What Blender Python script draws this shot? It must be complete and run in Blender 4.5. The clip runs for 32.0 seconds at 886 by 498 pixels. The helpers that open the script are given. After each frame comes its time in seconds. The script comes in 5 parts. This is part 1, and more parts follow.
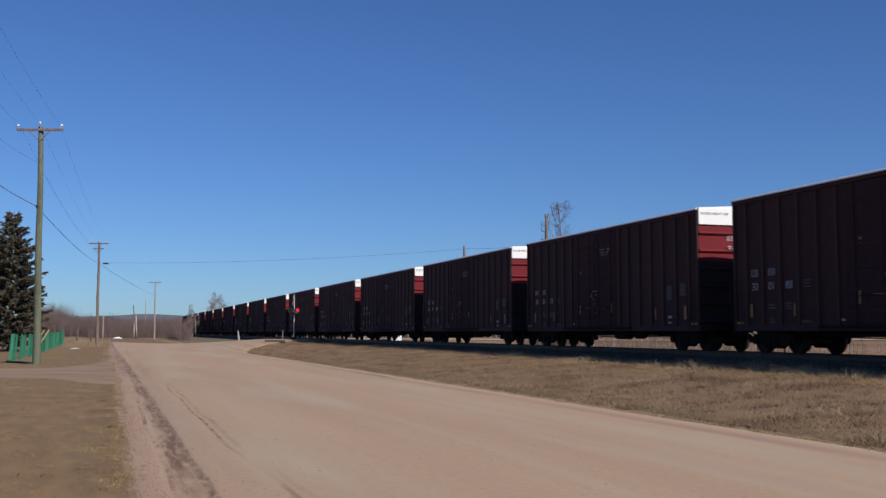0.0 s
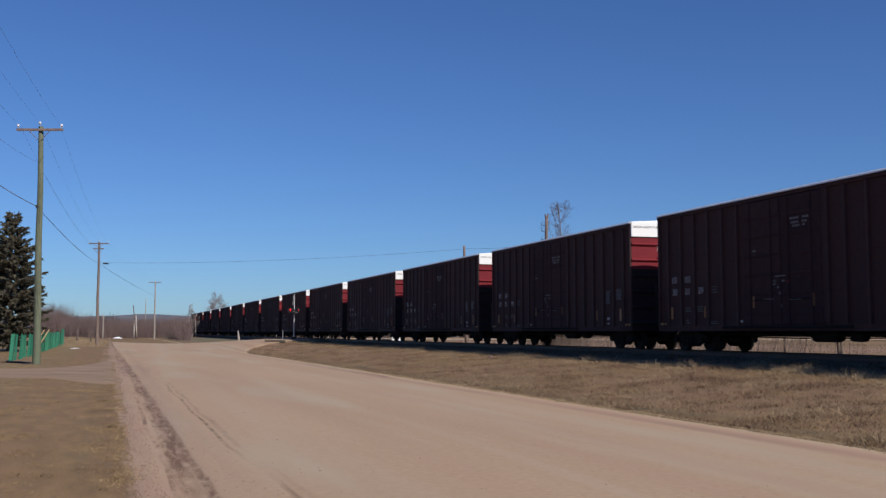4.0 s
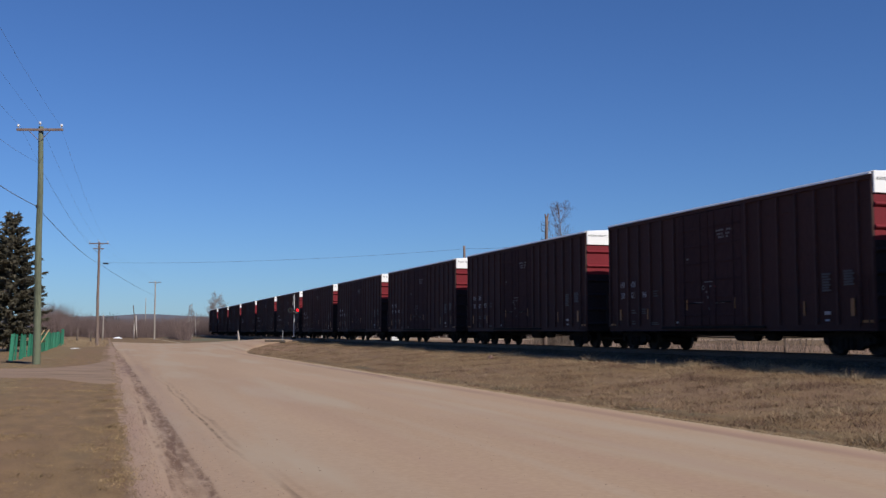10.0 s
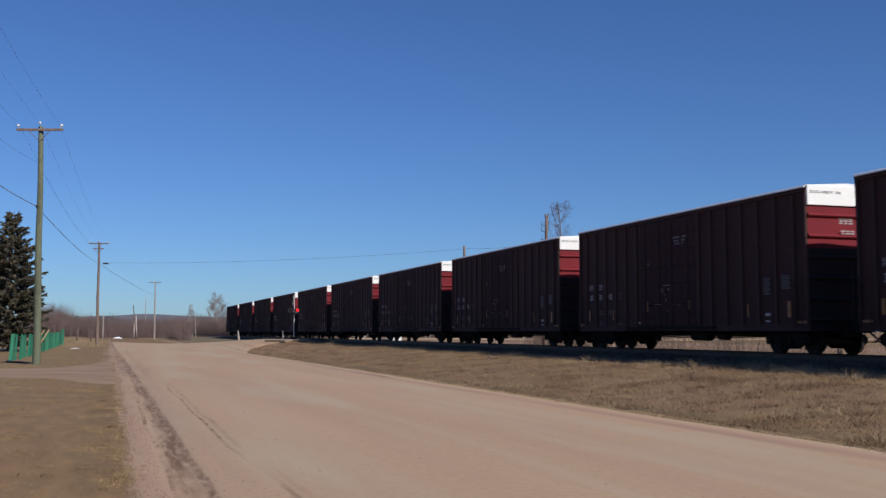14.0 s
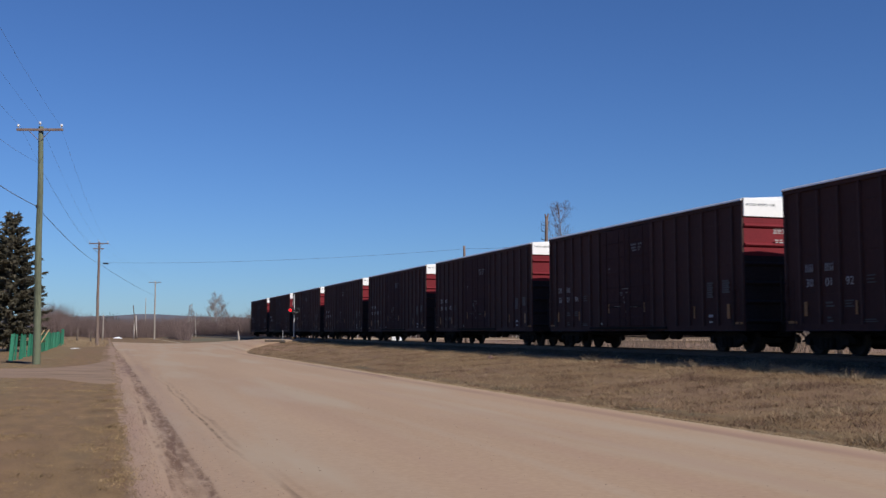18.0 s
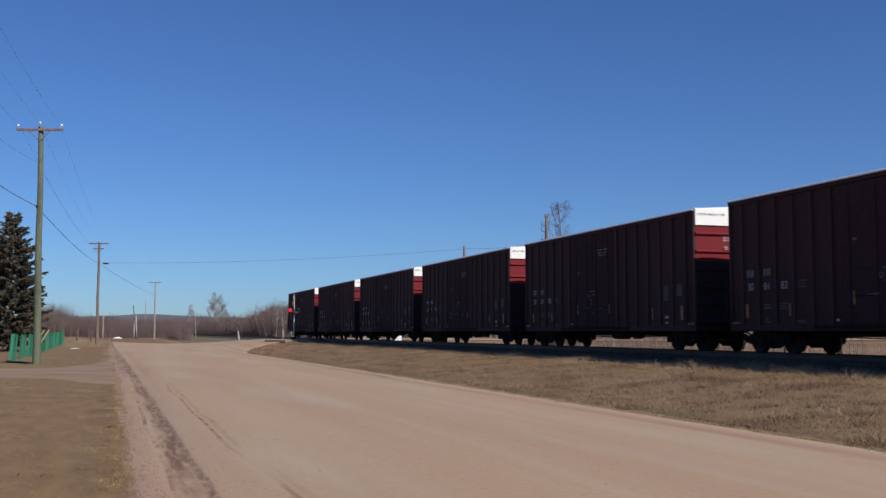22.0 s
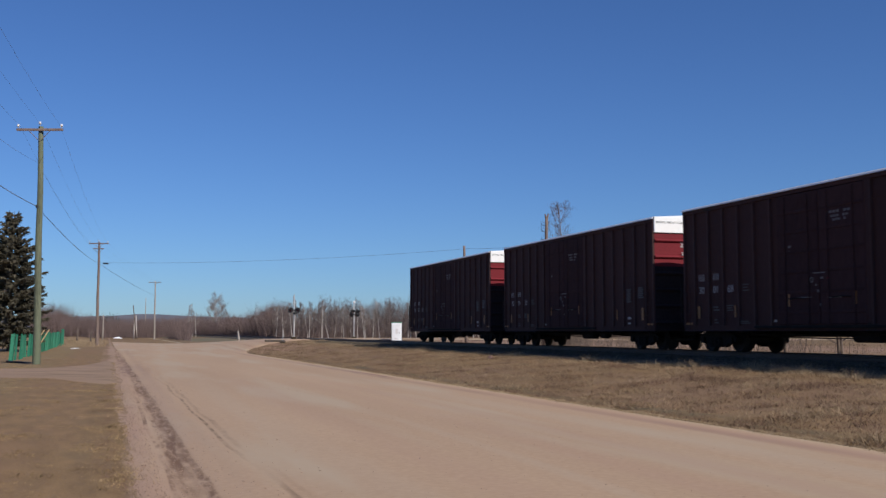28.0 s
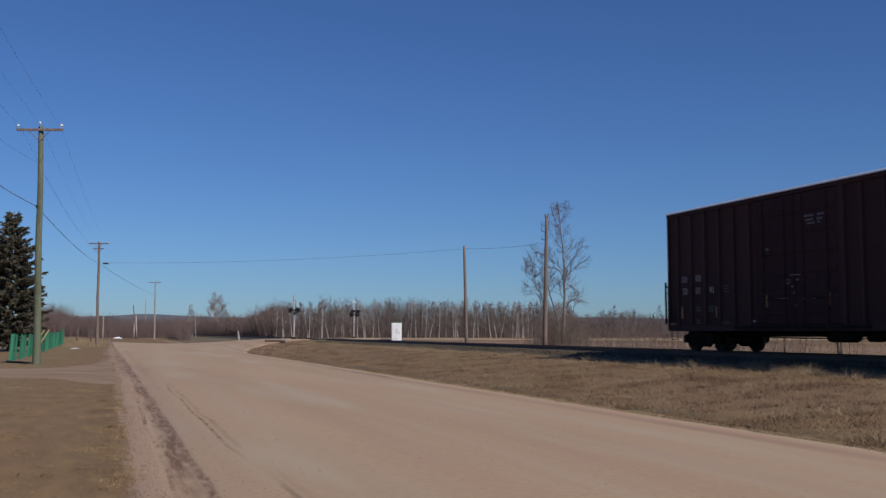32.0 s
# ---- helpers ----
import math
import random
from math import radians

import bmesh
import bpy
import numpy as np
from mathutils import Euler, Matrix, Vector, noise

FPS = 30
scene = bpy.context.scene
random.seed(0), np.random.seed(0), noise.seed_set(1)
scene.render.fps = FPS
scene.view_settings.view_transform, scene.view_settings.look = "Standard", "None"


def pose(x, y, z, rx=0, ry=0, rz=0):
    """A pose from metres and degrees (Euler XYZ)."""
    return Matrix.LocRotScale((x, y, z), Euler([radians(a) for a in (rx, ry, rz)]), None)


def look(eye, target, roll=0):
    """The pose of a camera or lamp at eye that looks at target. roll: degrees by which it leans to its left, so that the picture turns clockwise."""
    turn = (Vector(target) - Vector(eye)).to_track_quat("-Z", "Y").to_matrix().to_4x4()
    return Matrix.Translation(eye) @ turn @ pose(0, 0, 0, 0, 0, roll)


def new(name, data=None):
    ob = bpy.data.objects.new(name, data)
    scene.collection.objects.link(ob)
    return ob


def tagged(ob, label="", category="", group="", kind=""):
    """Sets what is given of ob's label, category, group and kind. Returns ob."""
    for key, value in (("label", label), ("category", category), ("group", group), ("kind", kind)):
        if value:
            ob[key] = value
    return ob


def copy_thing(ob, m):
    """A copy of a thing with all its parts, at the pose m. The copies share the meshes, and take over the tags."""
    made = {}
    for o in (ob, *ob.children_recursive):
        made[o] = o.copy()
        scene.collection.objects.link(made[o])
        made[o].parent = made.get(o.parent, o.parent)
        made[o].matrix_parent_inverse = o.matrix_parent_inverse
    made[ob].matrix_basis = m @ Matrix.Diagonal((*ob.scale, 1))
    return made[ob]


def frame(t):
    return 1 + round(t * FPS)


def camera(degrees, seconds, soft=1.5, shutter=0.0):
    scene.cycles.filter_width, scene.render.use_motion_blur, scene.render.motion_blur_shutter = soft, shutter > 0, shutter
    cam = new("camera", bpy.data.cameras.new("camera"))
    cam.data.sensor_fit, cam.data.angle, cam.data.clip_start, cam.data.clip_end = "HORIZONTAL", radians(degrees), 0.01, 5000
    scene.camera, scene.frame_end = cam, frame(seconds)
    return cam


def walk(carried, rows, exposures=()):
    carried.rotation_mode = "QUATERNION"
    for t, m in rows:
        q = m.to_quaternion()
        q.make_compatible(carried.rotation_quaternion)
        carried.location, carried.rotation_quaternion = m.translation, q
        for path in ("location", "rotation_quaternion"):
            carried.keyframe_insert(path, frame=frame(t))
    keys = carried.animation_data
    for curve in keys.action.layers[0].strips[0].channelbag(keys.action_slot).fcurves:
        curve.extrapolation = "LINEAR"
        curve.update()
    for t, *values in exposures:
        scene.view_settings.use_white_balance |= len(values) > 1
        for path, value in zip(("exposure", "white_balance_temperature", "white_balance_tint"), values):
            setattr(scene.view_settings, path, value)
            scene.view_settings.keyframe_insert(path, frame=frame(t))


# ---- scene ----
# Plan: p is the distance across the line, u the distance along it; the road, the poles, the fence
# and the railway all run along u. The camera stands at p = 0, u = 0, at the road's left edge.
DIR = Vector((-0.31365, 0.94954, 0.0))       # along the line, away from the camera
ACR = Vector((0.94954, 0.31365, 0.0))        # across the line, to the far side of the track
RAIL = 0.89                                   # top of rail
TRACK = 21.68                                 # the track's centre line


def at(p, u, z=0.0):
    return ACR * p + DIR * u + Vector((0, 0, z))


cam = camera(47.267, 32.0, soft=1.4, shutter=0.3)
EYE = pose(0, 0, 1.6, 90 + 4.674, 0, 0)
walk(cam, [(0.0, EYE), (32.0, EYE)], exposures=[(0.0, 0.0), (28.5, 0.0), (30.0, -0.06), (31.0, -0.17), (32.0, -0.26)])

# ---- daylight ----
SUN_TO = (0.521, -0.583, 0.624)
world = bpy.data.worlds.new("sky")
scene.world = world
world.use_nodes = True
wn = world.node_tree.nodes
sky = wn.new("ShaderNodeTexSky")
sky.sky_type = "NISHITA"
sky.sun_disc = False
sky.sun_elevation = math.asin(0.624)
sky.sun_rotation = math.atan2(0.521, -0.583)
sky.altitude = 300
sky.air_density, sky.dust_density, sky.ozone_density = 1.0, 0.22, 2.0
wn["Background"].inputs["Strength"].default_value = 0.07
clear_blue = wn.new("ShaderNodeMix")
clear_blue.data_type, clear_blue.blend_type = "RGBA", "MULTIPLY"
clear_blue.inputs["Factor"].default_value = 1.0
clear_blue.inputs["B"].default_value = (0.505, 0.785, 1.285, 1)
world.node_tree.links.new(sky.outputs["Color"], clear_blue.inputs["A"])
world.node_tree.links.new(clear_blue.outputs["Result"], wn["Background"].inputs["Color"])
sun = new("sun", bpy.data.lights.new("sun", "SUN"))
sun.data.energy, sun.data.angle, sun.data.color = 4.7, radians(0.53), (1.0, 0.93, 0.83)
sun.matrix_world = look(Vector(SUN_TO) * 60, (0, 0, 0))


# ---- materials ----
def material(name, low, high, rough=0.8, big=0.6, fine=14.0, bump=0.25, depth=0.02, metal=0.0,
             vary=0.0, spec=0.5, contrast=0.35, patch=None, patch_at=0.55, patch_scale=0.3, stretch=(1, 1, 1), local=True, island=False, along=False):
    """Two colours mixed by a broad and a fine noise; patch is a third colour in worn spots."""
    m = bpy.data.materials.new(name)
    m.use_nodes = True
    nodes, links = m.node_tree.nodes, m.node_tree.links
    b = nodes["Principled BSDF"]
    b.inputs["Roughness"].default_value, b.inputs["Metallic"].default_value = rough, metal
    b.inputs["Specular IOR Level"].default_value = spec
    if local:
        where = nodes.new("ShaderNodeTexCoord").outputs["Object"]
    else:
        where = nodes.new("ShaderNodeNewGeometry").outputs["Position"]
    mp = nodes.new("ShaderNodeMapping")
    if along:
        mp.vector_type = "TEXTURE"
        mp.inputs["Rotation"].default_value = (0, 0, math.atan2(ACR.y, ACR.x))
        mp.inputs["Scale"].default_value = [1 / k for k in stretch]
    else:
        mp.inputs["Scale"].default_value = stretch
    links.new(where, mp.inputs["Vector"])

    def cloud(scale, detail=5.0, vec=None):
        n = nodes.new("ShaderNodeTexNoise")
        n.inputs["Scale"].default_value, n.inputs["Detail"].default_value = scale, detail
        links.new(vec or mp.outputs["Vector"], n.inputs["Vector"])
        return n.outputs["Fac"]

    a, f = cloud(big), cloud(fine, 5.0, where if along else None)
    mixf = nodes.new("ShaderNodeMath")
    mixf.operation = "ADD"
    links.new(a, mixf.inputs[0])
    links.new(f, mixf.inputs[1])
    fac = nodes.new("ShaderNodeMapRange")
    fac.inputs["From Min"].default_value, fac.inputs["From Max"].default_value = 1 - contrast, 1 + contrast
    links.new(mixf.outputs[0], fac.inputs["Value"])
    ramp = nodes.new("ShaderNodeMix")
    ramp.data_type = "RGBA"
    ramp.inputs["A"].default_value, ramp.inputs["B"].default_value = (*low, 1), (*high, 1)
    links.new(fac.outputs["Result"], ramp.inputs["Factor"])
    col = ramp.outputs["Result"]
    if patch:
        pf = nodes.new("ShaderNodeMapRange")
        pf.inputs["From Min"].default_value, pf.inputs["From Max"].default_value = patch_at, patch_at + 0.12
        links.new(cloud(patch_scale, 8.0), pf.inputs["Value"])
        pm = nodes.new("ShaderNodeMix")
        pm.data_type = "RGBA"
        links.new(pf.outputs["Result"], pm.inputs["Factor"])
        links.new(col, pm.inputs["A"])
        pm.inputs["B"].default_value = (*patch, 1)
        col = pm.outputs["Result"]
    if vary:
        r = nodes.new("ShaderNodeNewGeometry").outputs["Random Per Island"] if island else nodes.new("ShaderNodeObjectInfo").outputs["Random"]
        rr = nodes.new("ShaderNodeMapRange")
        rr.inputs["To Min"].default_value, rr.inputs["To Max"].default_value = 1 - vary, 1 + vary
        links.new(r, rr.inputs["Value"])
        hs = nodes.new("ShaderNodeHueSaturation")
        links.new(rr.outputs["Result"], hs.inputs["Value"])
        links.new(col, hs.inputs["Color"])
        col = hs.outputs["Color"]
    links.new(col, b.inputs["Base Color"])
    if bump:
        bp = nodes.new("ShaderNodeBump")
        bp.inputs["Strength"].default_value, bp.inputs["Distance"].default_value = bump, depth
        links.new(f, bp.inputs["Height"])
        links.new(bp.outputs["Normal"], b.inputs["Normal"])
    return m


def banded(m, bands, colour, grain=3.0, rough_edge=0.5, wander=0.5, long=0.4, crisp=0.2, lumpy=2.0, span=None):
    """Adds worn bands that run along the line: (p, half width, strength) each, broken up by noise; span bounds them along the line."""
    nodes, links = m.node_tree.nodes, m.node_tree.links
    b = nodes["Principled BSDF"]
    old = b.inputs["Base Color"].links[0].from_socket
    geo = nodes.new("ShaderNodeNewGeometry")
    mp = nodes.new("ShaderNodeMapping")
    mp.inputs["Rotation"].default_value = (0, 0, -math.atan2(ACR.y, ACR.x))
    links.new(geo.outputs["Position"], mp.inputs["Vector"])
    sep = nodes.new("ShaderNodeSeparateXYZ")
    links.new(mp.outputs["Vector"], sep.inputs["Vector"])
    squash = nodes.new("ShaderNodeMapping")
    squash.inputs["Scale"].default_value = (1, long, 1)
    links.new(mp.outputs["Vector"], squash.inputs["Vector"])

    def calc(op, x, y):
        n = nodes.new("ShaderNodeMath")
        n.operation = op
        for i, v in enumerate((x, y)):
            if isinstance(v, (int, float)):
                n.inputs[i].default_value = v
            else:
                links.new(v, n.inputs[i])
        return n.outputs[0]

    def cloud(scale, vec, detail=5.0):
        n = nodes.new("ShaderNodeTexNoise")
        n.inputs["Scale"].default_value, n.inputs["Detail"].default_value = scale, detail
        links.new(vec, n.inputs["Vector"])
        return n.outputs["Fac"]

    drift = calc("MULTIPLY", calc("SUBTRACT", cloud(0.35 if lumpy < 4 else 0.7, squash.outputs["Vector"], lumpy), 0.5), wander)
    p = calc("ADD", sep.outputs["X"], drift)
    total = 0.0
    for c, w, k in bands:
        d = calc("DIVIDE", calc("ABSOLUTE", calc("SUBTRACT", p, c), 0.0), w)
        fall = nodes.new("ShaderNodeMapRange")
        fall.interpolation_type = "SMOOTHSTEP"
        fall.inputs["From Min"].default_value, fall.inputs["From Max"].default_value = 1.0, crisp
        links.new(d, fall.inputs["Value"])
        total = calc("ADD", calc("MULTIPLY", fall.outputs["Result"], k), total)
    broken = nodes.new("ShaderNodeMapRange")
    broken.inputs["From Min"].default_value, broken.inputs["From Max"].default_value = 0.5 - rough_edge / 4, 0.5 + rough_edge / 4
    links.new(cloud(grain, squash.outputs["Vector"], 7.0), broken.inputs["Value"])
    cluster = nodes.new("ShaderNodeMapRange")
    cluster.inputs["From Min"].default_value, cluster.inputs["From Max"].default_value = 0.32, 0.58
    links.new(cloud(grain * 0.16, squash.outputs["Vector"], 3.0), cluster.inputs["Value"])
    if span:
        for e0, e1 in ((span[0] - 4, span[0]), (span[1] + 14, span[1])):
            reach = nodes.new("ShaderNodeMapRange")
            reach.inputs["From Min"].default_value, reach.inputs["From Max"].default_value = e0, e1
            links.new(sep.outputs["Y"], reach.inputs["Value"])
            total = calc("MULTIPLY", total, reach.outputs["Result"])
    fac = calc("MINIMUM", calc("MULTIPLY", calc("MULTIPLY", total, broken.outputs["Result"]), cluster.outputs["Result"]), 1.0)
    mix = nodes.new("ShaderNodeMix")
    mix.data_type = "RGBA"
    links.new(fac, mix.inputs["Factor"])
    links.new(old, mix.inputs["A"])
    mix.inputs["B"].default_value = (*colour, 1)
    links.new(mix.outputs["Result"], b.inputs["Base Color"])
    return m


def glow(name, colour, strength):
    m = material(name, colour, colour, 0.4, bump=0)
    b = m.node_tree.nodes["Principled BSDF"]
    b.inputs["Emission Color"].default_value = (*colour, 1)
    b.inputs["Emission Strength"].default_value = strength
    return m


GRASS = material("dry_grass", (0.112, 0.065, 0.027), (0.255, 0.158, 0.066), 0.95, 3.0, 42.0, 0.35, 0.02, contrast=0.3, patch=(0.168, 0.106, 0.047), patch_at=0.54, patch_scale=1.6, local=False, along=True, stretch=(1, 0.3, 1))
banded(GRASS, ((-3.6, 2.0, 0.9), (-8.0, 2.5, 0.8)), (0.2, 0.148, 0.066), grain=3.0, rough_edge=1.6, wander=1.5, long=0.25)
banded(GRASS, ((-1.3, 1.3, 1.1),), (0.2, 0.113, 0.056), grain=2.5, rough_edge=1.8, wander=0.9, long=0.2)
banded(GRASS, ((0.08, 0.26, 1.3),), (0.145, 0.078, 0.036), grain=7.0, rough_edge=0.5, wander=0.7, long=0.7, lumpy=7.0)
banded(GRASS, ((0.45, 0.5, 1.8), (0.0, 0.4, 0.9)), (0.31, 0.2, 0.135), grain=2.0, rough_edge=1.4, wander=0.6, long=0.25, lumpy=5.0, crisp=0.5, span=(40, 110))
banded(GRASS, ((0.4, 0.2, 1.6),), (0.32, 0.215, 0.155), grain=6.0, rough_edge=0.9, wander=0.5, long=0.5, lumpy=7.0, crisp=0.5)
banded(GRASS, ((11.8, 1.2, 1.0), (13.4, 1.3, 1.2), (15.2, 1.5, 1.2), (17.1, 1.0, 1.0)), (0.178, 0.104, 0.062), grain=1.0, rough_edge=1.6, wander=1.2, long=0.5)
banded(GRASS, ((10.6, 0.45, 1.6),), (0.085, 0.066, 0.032), grain=3.0, rough_edge=1.0, wander=0.6, long=0.6, lumpy=5.0)
banded(GRASS, ((9.98, 0.24, 3.5),), (0.40, 0.315, 0.2), grain=4.0, rough_edge=2.0, wander=0.12, crisp=0.6)
banded(GRASS, ((11.2, 1.0, 2.6), (13.0, 0.9, 2.2), (15.0, 0.9, 1.6)), (0.27, 0.155, 0.1), grain=1.6, rough_edge=1.8, wander=1.0, long=0.15, lumpy=4.0, span=(78, 100))
banded(GRASS, ((18.0, 7.0, 2.5),), (0.13, 0.115, 0.062), grain=0.5, rough_edge=2.0, wander=2.0, crisp=0.5, span=(132, 300))
banded(GRASS, ((42.0, 16.0, 1.2),), (0.31, 0.195, 0.15), grain=0.15, rough_edge=2.0, wander=2.0)
BLADE = material("grass_blades", (0.09, 0.054, 0.031), (0.24, 0.15, 0.09), 0.9, 0.8, 3.5, 0.0, vary=0.45, contrast=0.22, island=True, local=False, patch=(0.15, 0.088, 0.058), patch_at=0.5, patch_scale=0.45)
LAWNBLADE = material("lawn_blades", (0.11, 0.07, 0.033), (0.4, 0.28, 0.145), 0.9, 0.8, 3.5, 0.0, vary=0.4, contrast=0.22, island=True, local=False)
STRAW = material("pale_straw", (0.21, 0.148, 0.086), (0.375, 0.278, 0.17), 0.9, 0.8, 3.5, 0.0, vary=0.3, island=True, local=False)
DIRT = material("dirt_road", (0.315, 0.205, 0.128), (0.44, 0.308, 0.2), 0.95, 0.35, 13.0, 0.06, 0.012, contrast=0.5, patch=(0.385, 0.29, 0.2), patch_at=0.5, patch_scale=0.5, local=False, along=True, stretch=(1, 0.12, 1))
banded(DIRT, ((3.85, 0.55, 1.1), (5.7, 0.45, 1.3), (6.6, 0.4, 1.3), (9.35, 0.42, 1.9)), (0.325, 0.188, 0.138), grain=0.5, rough_edge=1.4, wander=1.3, long=0.1, span=(-60, 26))
banded(DIRT, ((2.7, 0.5, 1.4), (4.87, 0.17, 2.0), (7.9, 0.6, 1.8)), (0.39, 0.31, 0.228), grain=0.5, rough_edge=1.4, wander=1.3, long=0.1, span=(-60, 26))
banded(DIRT, ((0.45, 0.42, 1.5), (9.4, 0.35, 0.8)), (0.345, 0.218, 0.152), grain=2.5, rough_edge=1.4, long=0.2)
banded(DIRT, ((9.2, 0.3, 1.2),), (0.23, 0.145, 0.108), grain=1.2, rough_edge=1.0, wander=0.5, long=0.2, span=(-60, 70))
banded(DIRT, ((1.15, 0.6, 0.8),), (0.285, 0.19, 0.145), grain=1.5, rough_edge=1.4, wander=0.4, long=0.12, span=(8, 46))
banded(DIRT, ((0.9, 0.2, 1.9),), (0.15, 0.083, 0.048), grain=13.0, rough_edge=0.9, wander=0.3, long=0.14, crisp=0.3, lumpy=5.0, span=(13, 60))
banded(DIRT, ((0.68, 0.05, 1.7), (1.02, 0.07, 1.2)), (0.155, 0.086, 0.05), grain=13.0, rough_edge=0.7, wander=0.3, long=0.22, crisp=0.3, lumpy=6.0, span=(6, 19))
banded(DIRT, ((1.68, 0.05, 1.25), (1.82, 0.06, 0.6)), (0.16, 0.103, 0.06), grain=8.0, rough_edge=0.8, wander=0.6, long=0.22, crisp=0.3, lumpy=6.0, span=(7, 27))
banded(DIRT, ((0.75, 0.3, 1.6), (1.5, 0.3, 0.5)), (0.2, 0.115, 0.08), grain=2.0, rough_edge=0.9, wander=0.5, long=0.2, lumpy=5.0, span=(40, 85))
banded(DIRT, ((10.6, 0.5, 1.2), (12.6, 0.5, 1.0), (14.5, 0.7, 1.0)), (0.26, 0.135, 0.085), grain=1.2, rough_edge=1.0, wander=0.9, long=0.12, lumpy=4.0, span=(84, 104))
banded(DIRT, ((10.0, 0.24, 3.0),), (0.40, 0.315, 0.205), grain=4.0, rough_edge=2.0, wander=0.12, crisp=0.6, lumpy=5.0, span=(-60, 62))
banded(DIRT, ((9.45, 0.12, 2.2),), (0.19, 0.105, 0.072), grain=2.0, rough_edge=0.7, wander=0.15, long=0.1, span=(35, 40))
GRAVEL = material("road_gravel", (0.2, 0.13, 0.095), (0.36, 0.26, 0.195), 0.9, 2.0, 30.0, 0.2, 0.004, vary=0.3, island=True, local=False)
DRIVE = material("driveway_dirt", (0.205, 0.13, 0.08), (0.31, 0.207, 0.134), 0.95, 0.4, 30.0, 0.25, 0.012, patch=(0.18, 0.12, 0.07), patch_at=0.52, patch_scale=1.2, local=False, stretch=(0.4, 1, 1))
BALLAST = material("ballast", (0.03, 0.021, 0.011), (0.08, 0.06, 0.035), 0.95, 1.5, 22.0, 1.0, 0.06, local=False)
STONE = material("ballast_stone", (0.045, 0.034, 0.02), (0.13, 0.1, 0.066), 0.9, 2.0, 30.0, 0.3, 0.01, vary=0.35, island=True)
RAILSTEEL = material("rail_steel", (0.06, 0.035, 0.025), (0.12, 0.075, 0.055), 0.6, 1.0, 20.0, 0.3, 0.004, metal=0.4)
TIE = material("tie_wood", (0.035, 0.028, 0.022), (0.09, 0.075, 0.06), 0.9, 1.0, 18.0, 0.5, 0.01, vary=0.25, stretch=(1, 6, 6))
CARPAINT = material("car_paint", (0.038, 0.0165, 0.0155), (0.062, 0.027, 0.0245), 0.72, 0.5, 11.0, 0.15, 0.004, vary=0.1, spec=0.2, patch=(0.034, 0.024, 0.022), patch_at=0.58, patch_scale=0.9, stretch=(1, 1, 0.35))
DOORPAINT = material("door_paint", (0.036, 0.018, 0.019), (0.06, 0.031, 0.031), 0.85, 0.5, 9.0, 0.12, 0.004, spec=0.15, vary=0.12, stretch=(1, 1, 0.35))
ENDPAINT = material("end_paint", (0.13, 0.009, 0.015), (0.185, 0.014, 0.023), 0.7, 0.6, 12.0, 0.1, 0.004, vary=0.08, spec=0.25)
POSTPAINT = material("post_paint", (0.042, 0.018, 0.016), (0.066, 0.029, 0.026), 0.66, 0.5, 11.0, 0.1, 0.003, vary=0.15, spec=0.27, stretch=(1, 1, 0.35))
# the next car's shadow on the lower end, put into the base colour
SHADED_END = material("shaded_end_paint", (0.016, 0.012, 0.013), (0.034, 0.024, 0.025), 0.85, 0.6, 12.0, 0.1, 0.004, vary=0.1, spec=0.15)
WHITE = material("white_paint", (0.78, 0.78, 0.76), (0.86, 0.86, 0.85), 0.5, 0.8, 10.0, 0.05, 0.003)
ROOF = material("galvanised_roof", (0.66, 0.67, 0.68), (0.8, 0.81, 0.82), 0.5, 0.8, 14.0, 0.15, 0.005, metal=0.15)
UNDER = material("underframe_black", (0.010, 0.009, 0.009), (0.026, 0.022, 0.02), 0.9, 1.0, 14.0, 0.3, 0.006, spec=0.15)
WHEELSTEEL = material("wheel_steel", (0.016, 0.013, 0.012), (0.042, 0.034, 0.028), 0.75, 2.0, 20.0, 0.2, 0.004, metal=0.2, spec=0.3)
LETTER = material("lettering", (0.26, 0.25, 0.26), (0.40, 0.39, 0.40), 0.6, 2.0, 30.0, 0.0)
FAINT = material("faded_lettering", (0.04, 0.033, 0.035), (0.072, 0.064, 0.066), 0.6, 2.0, 30.0, 0.0)
DIM = material("dulled_lettering", (0.09, 0.08, 0.084), (0.16, 0.15, 0.154), 0.6, 2.0, 30.0, 0.0)
BLACKINK = material("black_lettering", (0.008, 0.008, 0.01), (0.02, 0.02, 0.022), 0.6, 2.0, 30.0, 0.0)
YELLOW = material("yellow_reflector", (0.2, 0.066, 0.004), (0.28, 0.1, 0.007), 0.4, 2.0, 20.0, 0.0)
POLEWOOD = material("pole_wood", (0.055, 0.064, 0.04), (0.15, 0.165, 0.11), 0.9, 1.2, 10.0, 0.6, 0.015, stretch=(4, 4, 0.3), vary=0.1, contrast=0.25, patch=(0.105, 0.125, 0.08), patch_at=0.5, patch_scale=1.1)
BROWNPOLE = material("brown_pole_wood", (0.105, 0.074, 0.062), (0.215, 0.16, 0.135), 0.9, 1.5, 16.0, 0.5, 0.01, stretch=(4, 4, 0.3), vary=0.15)
CERAMIC = material("insulator_ceramic", (0.62, 0.60, 0.60), (0.75, 0.73, 0.73), 0.25, 3.0, 20.0, 0.0)
WIRE = material("wire", (0.12, 0.155, 0.22), (0.18, 0.225, 0.3), 0.6, 1.0, 5.0, 0.0)
GREEN = material("green_fence", (0.015, 0.13, 0.075), (0.035, 0.215, 0.125), 0.7, 1.0, 12.0, 0.2, 0.004, vary=0.25)
